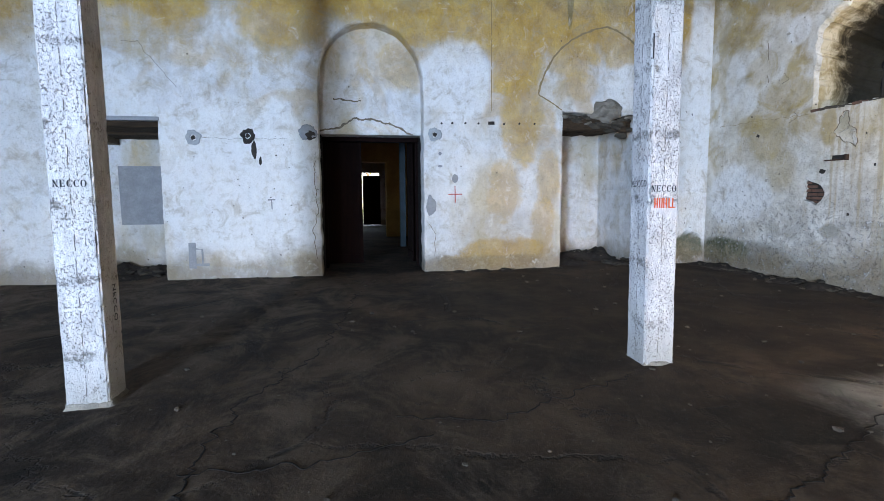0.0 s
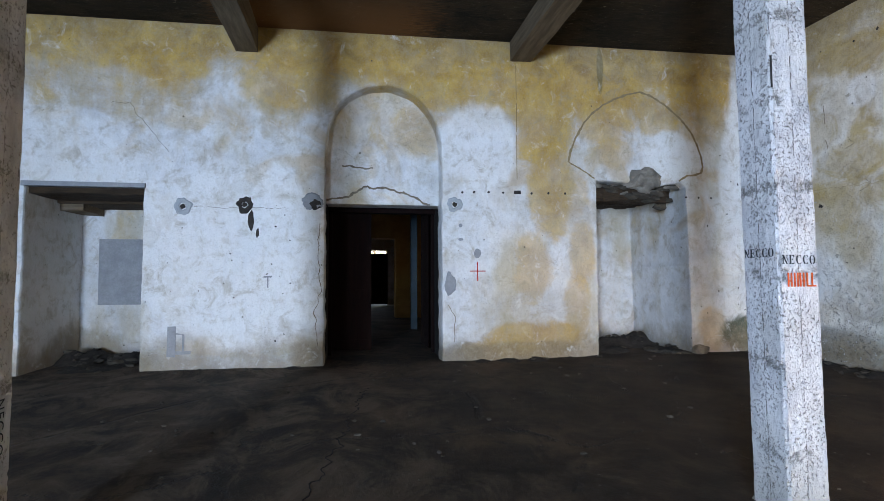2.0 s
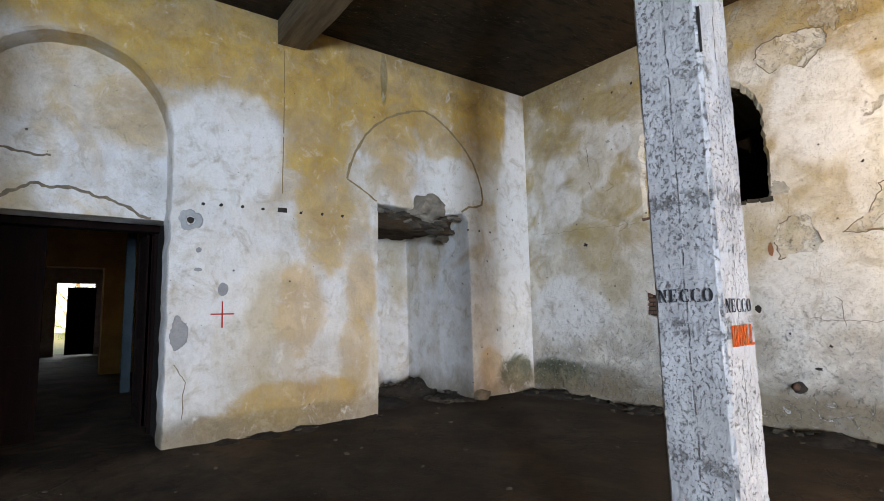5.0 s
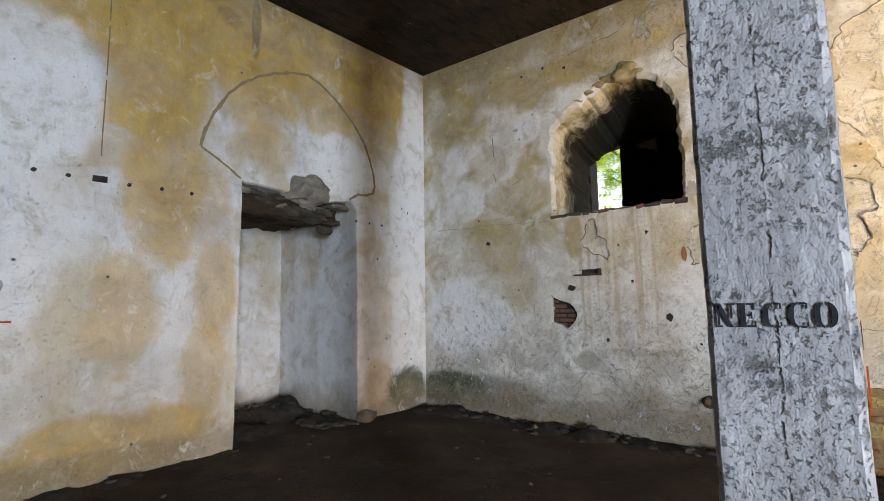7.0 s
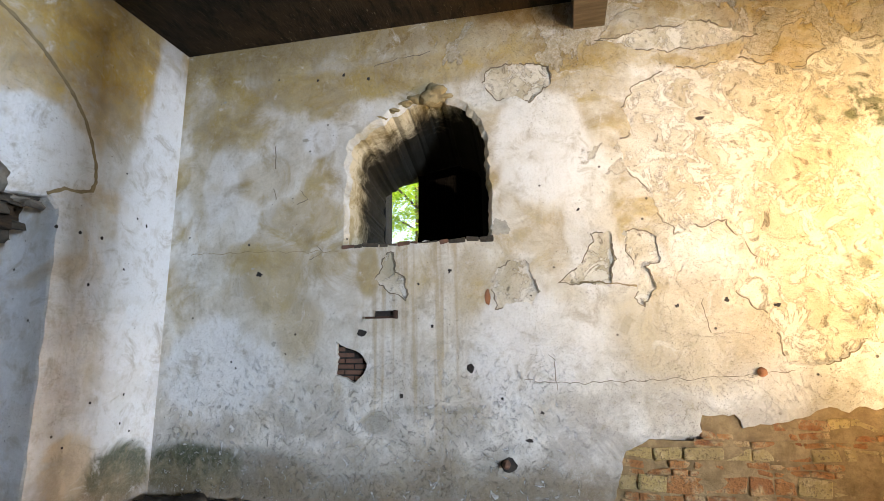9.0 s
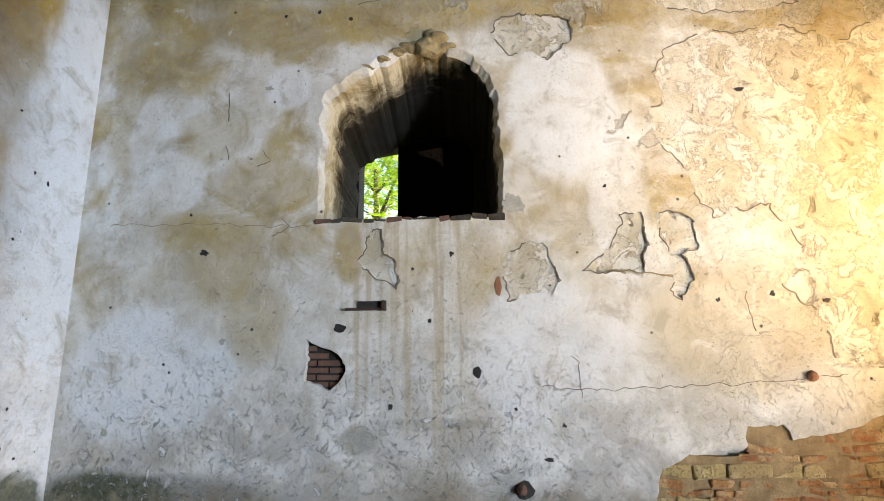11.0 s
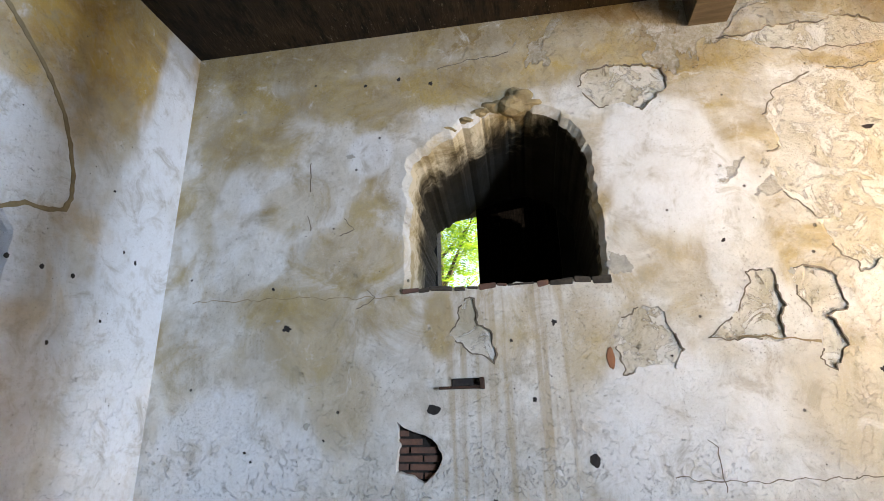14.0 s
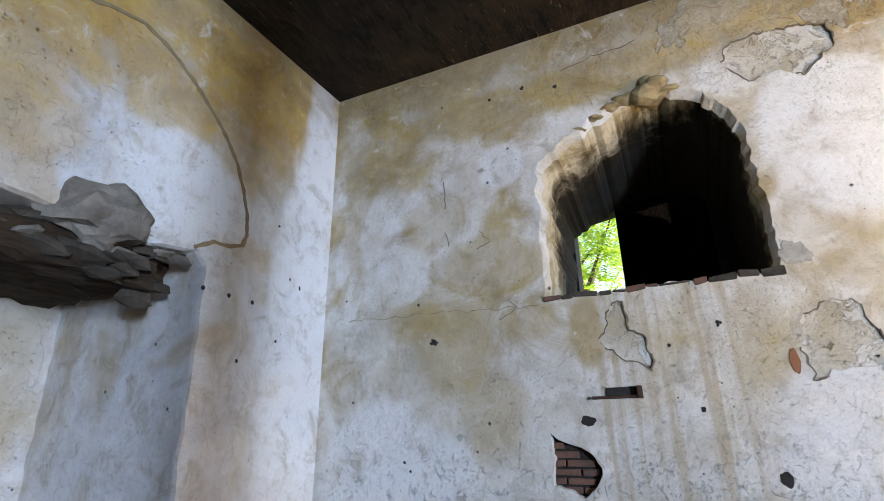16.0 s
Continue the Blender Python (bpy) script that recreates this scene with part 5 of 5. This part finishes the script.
# bricks in the hole
hole = thing("exposed_brickwork", "grimy bricks showing in a hole in the plaster", "brickwork")
part("bed", box(0.062, 0.088, -2.60, -2.17, 1.18, 1.68), DEBRIS, hole, "dark crumbled joints", SIDE)
z, row = 1.25, 0
while z < 1.64:
    u = 2.20 - 0.11 * (row % 2)
    while u < 2.56:
        mid = u + 0.11
        top = 1.66 - 0.55 * max(0.0, mid - 2.23)
        if 2.14 < mid < 2.56 and z + 0.04 < top:
            part("brick", wobble(box(0.035 + rnd.uniform(0, 0.02), 0.09, -min(u + 0.205, 2.54), -max(u, 2.215), z, z + 0.045, 0.006), 0.006, 8, z), BRICK_DIM, hole, "", SIDE)
        u += 0.22
    z += 0.062
    row += 1

# iron cramp, bolt, plugs
cramp = thing("iron_cramp", "rusty iron cramp stuck in the plaster", "cramp")
part("bar", wobble(box(-0.05, 0.0, -2.90, -2.56, 1.905, 1.925, 0.004), 0.004, 6), IRON, cramp, "", SIDE)
part("slot", wobble(box(-0.012, 0.004, -2.91, -2.66, 1.93, 1.985, 0.006), 0.008, 9), SOOT, cramp, "dark slot broken in the plaster", SIDE)
part("hook", wobble(box(-0.06, 0.0, -2.92, -2.885, 1.90, 1.99, 0.006), 0.004, 6), IRON, cramp, "", SIDE)
blotch("plaster_chip", 2.51, 1.755, 0.06, 0.04, SOOT, "small dark chipped hole in the plaster", "wall damage", 21, RIGHT, 0.004)
blotch("brick_chip", 3.90, 2.10, 0.035, 0.085, BRICK, "chip of orange brick showing in the plaster", "wall damage", 22, RIGHT, 0.006)
blotch("plaster_chip", 3.70, 1.37, 0.04, 0.05, SOOT, "small dark chipped hole in the plaster", "wall damage", 23, RIGHT, 0.004)
blotch("bare_render", 4.05, 2.85, 0.1, 0.09, RENDER, "grey bare render beside the window sill", "wall damage", 26, RIGHT, 0.006, 0.75)
blotch("plaster_chip", 2.72, 0.82, 0.11, 0.1, RENDER, "grey scar low on the plaster", "wall damage", 27, RIGHT, 0.004, 0.6)
knob = thing("pipe_stub", "broken reddish pipe stub in the wall", "pipe")
part("socket", lump(0.08, 4, 2, (0.25, 1, 0.9), 0.3), SOOT, knob, "", SIDE @ Matrix.Translation((0, -4.06, 0.44)))
part("pipe", lump(0.05, 6, 2, (1.0, 0.8, 0.9), 0.2), BRICK_DIM, knob, "", SIDE @ Matrix.Translation((-0.03, -4.04, 0.45)))
nut = thing("wall_bolt", "small rusty bolt head in the plaster", "bolt")
part("bolt_head", lump(0.045, 3, 2, (0.8, 1, 1), 0.12), BRICK, nut, "", SIDE @ Matrix.Translation((-0.01, -6.42, 1.32)))
pipe = thing("wall_pipe", "thin dark upright pipe against the broken masonry", "pipe")
part("tube", wobble(box(-0.03, 0.0, -7.60, -7.565, 0.1, 1.95, 0.008), 0.006, 3), IRON, pipe, "", SIDE)
crack("plaster_crack", [(4.24, 1.26), (4.6, 1.22), (5.2, 1.24), (5.8, 1.26), (6.7, 1.33)], 0.004, CRACK, "long level crack across the plaster", RIGHT)
crack("plaster_crack", [(4.85, 2.23), (5.1, 2.2), (5.4, 2.17)], 0.009, GROOVE, "short level crack in the plaster", RIGHT)
crack("plaster_crack", [(1.35, 4.05), (1.37, 3.75)], 0.006, CRACK, "short upright crack in the plaster", RIGHT)
crack("plaster_crack", [(1.37, 3.5), (1.38, 3.35)], 0.005, CRACK, "short upright crack in the plaster", RIGHT)
crack("plaster_crack", [(2.6, 4.95), (2.9, 5.02), (3.3, 5.05)], 0.005, CRACK, "thin crack below the ceiling", RIGHT)
crack("plaster_crack", [(0.3, 2.75), (1.2, 2.72), (2.2, 2.68)], 0.003, GROOVE, "faint level seam in the plaster", RIGHT)

# bare masonry low on the wall
bare = thing("bare_masonry", "bare brick and yellow stone courses where the plaster fell off", "masonry")
part("mortar", rough_box(0.022, 0.078, -8.78, -5.0, -0.2, 0.70, 24, 0.016, 5), MORTAR, bare, "crumbled lime mortar bed", SIDE)
part("mortar", rough_box(0.022, 0.078, -8.78, -5.86, 0.702, 1.2, 24, 0.016, 5), MORTAR, bare, "crumbled lime mortar bed", SIDE)
def smeared(name, a, b):
    """Brick or stone with crumbling lime smeared over it, each piece of its own shade."""
    g = Graph(name)
    r = g.t.nodes.new("ShaderNodeObjectInfo").outputs["Random"]
    n1, n2 = g.noise(5, 6, 0.7), g.noise(40, 4, 0.7)
    col = g.mix(r, a, b)
    col = g.mix(g.math("MULTIPLY", g.step(n1, 0.46, 0.6), 0.75), col, (0.50, 0.37, 0.20))
    col = g.mix(g.math("MULTIPLY", g.step(n2, 0.5, 0.65), 0.6), col, (0.10, 0.055, 0.03))
    return g.done(col, 0.92, g.math("ADD", n1, g.math("MULTIPLY", n2, 0.6)), 1.0, 0.03, 0.2)


BRICK_S, STONE_S = smeared("smeared_brick", (0.42, 0.19, 0.07), (0.30, 0.12, 0.05)), smeared("smeared_stone", (0.46, 0.33, 0.14), (0.34, 0.24, 0.11))
z, row = -0.1, 0
while z < 1.14:
    hgt = (0.075, 0.13, 0.065, 0.07, 0.16, 0.06, 0.07, 0.12, 0.065)[row % 9]
    u = 5.0 + rnd.uniform(0, 0.2)
    while u < 8.6:
        w = rnd.uniform(0.10, 0.27) if hgt < 0.1 else rnd.uniform(0.12, 0.36)
        mid = u + w / 2
        top = 0.66 if mid < 5.85 else 0.9 if mid < 6.16 else 0.76 if mid < 6.5 else 0.95
        if z + hgt < top and not 6.15 < mid < 6.24 and rnd.random() < 0.93:
            mat = BRICK_S if hgt < 0.1 or rnd.random() < 0.35 else STONE_S
            tilt = Matrix.Translation((0, -mid, z)) @ Matrix.Rotation(radians(rnd.uniform(-3, 3)), 4, "X") @ Matrix.Translation((0, mid, -z))
            bm = box(0.020 - rnd.uniform(0, 0.016), 0.06, -u - w + rnd.uniform(0.004, 0.016), -u, z + rnd.uniform(0, 0.006), z + hgt - rnd.uniform(0.004, 0.016), 0.016)
            part("brick" if mat is BRICK_S else "stone", wobble(wobble(bm, 0.03, 5, u), 0.012, 17, u), mat, bare, "", SIDE @ tilt)
        u += w
    z += hgt
    row += 1


# dark ribbons that draw shadow lines and dirt where the plaster coat ends
for i, p in enumerate(lost):
    n = len(p)
    for k in range(0, n, 24):
        run = [p[(k + j) % n] for j in range(rnd.randint(8, 24))]
        crack("flake_edge_shade", run, 0.007, CRACK, "dark line of shadow and dirt at the broken edge of the flaking plaster", RIGHT, shake=0.15)


# ---- outside the window ----
def tree(x, y, h, spread, seed, n, label):
    ob = thing("tree", label, "tree", "trees outside the window")
    rnd = random.Random(seed)
    bm = bmesh.new()
    rings = []
    for k in range(9):
        f = k / 8
        r = 0.16 * (1 - 0.75 * f)
        rings.append([bm.verts.new((x + 0.2 * math.sin(f * 3) + r * math.cos(a), y + r * math.sin(a), -0.4 + h * f)) for a in [i * math.pi / 4 for i in range(8)]])
    for a, b in zip(rings, rings[1:]):
        for i in range(8):
            bm.faces.new((a[i], a[(i + 1) % 8], b[(i + 1) % 8], b[i]))
    limbs = []
    for k in range(9):
        a, z0 = rnd.uniform(0, 6.28), h * rnd.uniform(0.2, 0.98)
        tip = Vector((x + math.cos(a) * spread * 0.8, y + math.sin(a) * spread * 0.8, z0 + rnd.uniform(0.2, 1.2)))
        st = Vector((x, y, z0 - 0.4))
        limbs.append((st, tip))
        ring0 = [bm.verts.new(st + Vector((0.05 * math.cos(t), 0.05 * math.sin(t), 0))) for t in (0, 2.1, 4.2)]
        ring1 = [bm.verts.new(tip + Vector((0.012 * math.cos(t), 0.012 * math.sin(t), 0))) for t in (0, 2.1, 4.2)]
        for i in range(3):
            bm.faces.new((ring0[i], ring0[(i + 1) % 3], ring1[(i + 1) % 3], ring1[i]))
    part("trunk", bm, BARK, ob)
    verts, faces = [], []
    for k in range(n):
        st, tip = rnd.choice(limbs)
        c = st.lerp(tip, rnd.uniform(0.3, 1.1)) + Vector((rnd.gauss(0, 0.4), rnd.gauss(0, 0.4), rnd.gauss(0, 0.35)))
        d = Vector((rnd.uniform(-1, 1), rnd.uniform(-1, 1), rnd.uniform(-0.9, 0.2))).normalized()
        s = d.cross(Vector((0, 0, 1))).normalized()
        # a feathered leaf: pairs of narrow leaflets on a stalk
        for j in range(6):
            p = c + d * 0.055 * j
            for side in (-1, 1):
                q = p + s * side * 0.10 + d * 0.05
                i0 = len(verts)
                verts += [p, p.lerp(q, 0.5) + d * 0.022, q, p.lerp(q, 0.5) - d * 0.022 - Vector((0, 0, 0.008))]
                faces.append((i0, i0 + 1, i0 + 2, i0 + 3))
    me = bpy.data.meshes.new("crown")
    me.from_pydata([tuple(v) for v in verts], [], faces)
    me.materials.append(LEAF)
    crown = new("crown", me)
    crown.parent = ob
    return ob


tree(12.6, -1.6, 5.6, 1.6, 5, 1150, "green feather-leaved tree in full leaf outside the window")
tree(14.2, 0.4, 6.4, 2.1, 6, 1300, "green feather-leaved tree in full leaf outside the window")
tree(1.2, 24.0, 4.5, 1.8, 7, 700, "green leafy tree outside the far doorway")
structure("ground_far", box(-9.5, 9.2, 18.3, 60, -0.75, -0.1), GROUND, "dry grassy ground outside", "ground")

rnd = random.Random(77)
for k, (uu, zz, r) in enumerate([(1.87, 4.86, 0.022), (2.21, 4.89, 0.026), (2.53, 4.8, 0.028), (1.07, 2.82, 0.018), (0.94, 1.46, 0.016), (3.5, 2.4, 0.028), (3.3, 1.81, 0.022), (3.15, 2.27, 0.018), (4.41, 0.94, 0.022), (4.02, 1.07, 0.02),
                                  (4.88, 2.99, 0.02), (1.61, 1.54, 0.012), (1.0, 1.39, 0.016), (2.96, 1.09, 0.03), (4.35, 2.1, 0.012), (6.2, 2.0, 0.03), (5.75, 1.95, 0.025)]):
    blotch("plaster_chip", uu, zz, r * 0.75, r * 0.8, SOOT, "small chipped hole in the old plaster", "wall damage", k + 400, RIGHT, 0.004, 0.9)
for k in range(26):
    uu, zz = rnd.uniform(0.4, 8.2), rnd.uniform(0.5, 4.9)
    if 2.1 < uu < 4.2 and 2.5 < zz < 4.8 or zz < 1.2 and uu > 5.0:
        continue
    r = rnd.uniform(0.012, 0.035)
    blotch("plaster_chip", uu, zz, r * rnd.uniform(0.8, 2.0), r, SOOT if rnd.random() < 0.15 else RENDER, "small chipped hole in the old plaster", "wall damage", k + 100, RIGHT, 0.004, 0.8)
for k in range(16):
    uu, zz = rnd.uniform(-2.9, -0.7), rnd.uniform(0.3, 2.2)
    r = rnd.uniform(0.006, 0.013)
    blotch("plaster_chip", uu, zz, r * rnd.uniform(0.8, 1.6), r, SOOT, "small chipped hole in the old plaster", "wall damage", k + 200, FRONT, 0.003, 0.8)
for k in range(10):
    uu, zz = rnd.uniform(6.2, 7.1), rnd.uniform(0.6, 3.6)
    r = rnd.uniform(0.007, 0.014)
    blotch("plaster_chip", uu, zz, r, r * rnd.uniform(0.8, 1.8), SOOT, "small chipped hole in the old plaster", "wall damage", k + 300, FRONT, 0.003, 0.8)
for k in range(9):
    a, b = rnd.uniform(0.6, 7.6), rnd.uniform(0.7, 4.8)
    if 2.0 < a < 4.3 and 2.4 < b < 4.9:
        continue
    crack("plaster_crack", [(a, b), (a + rnd.uniform(-0.15, 0.15), b - rnd.uniform(0.02, 0.2)), (a + rnd.uniform(-0.3, 0.3), b - rnd.uniform(0.1, 0.35))], 0.004, CRACK, "short hairline crack in the old plaster", RIGHT)
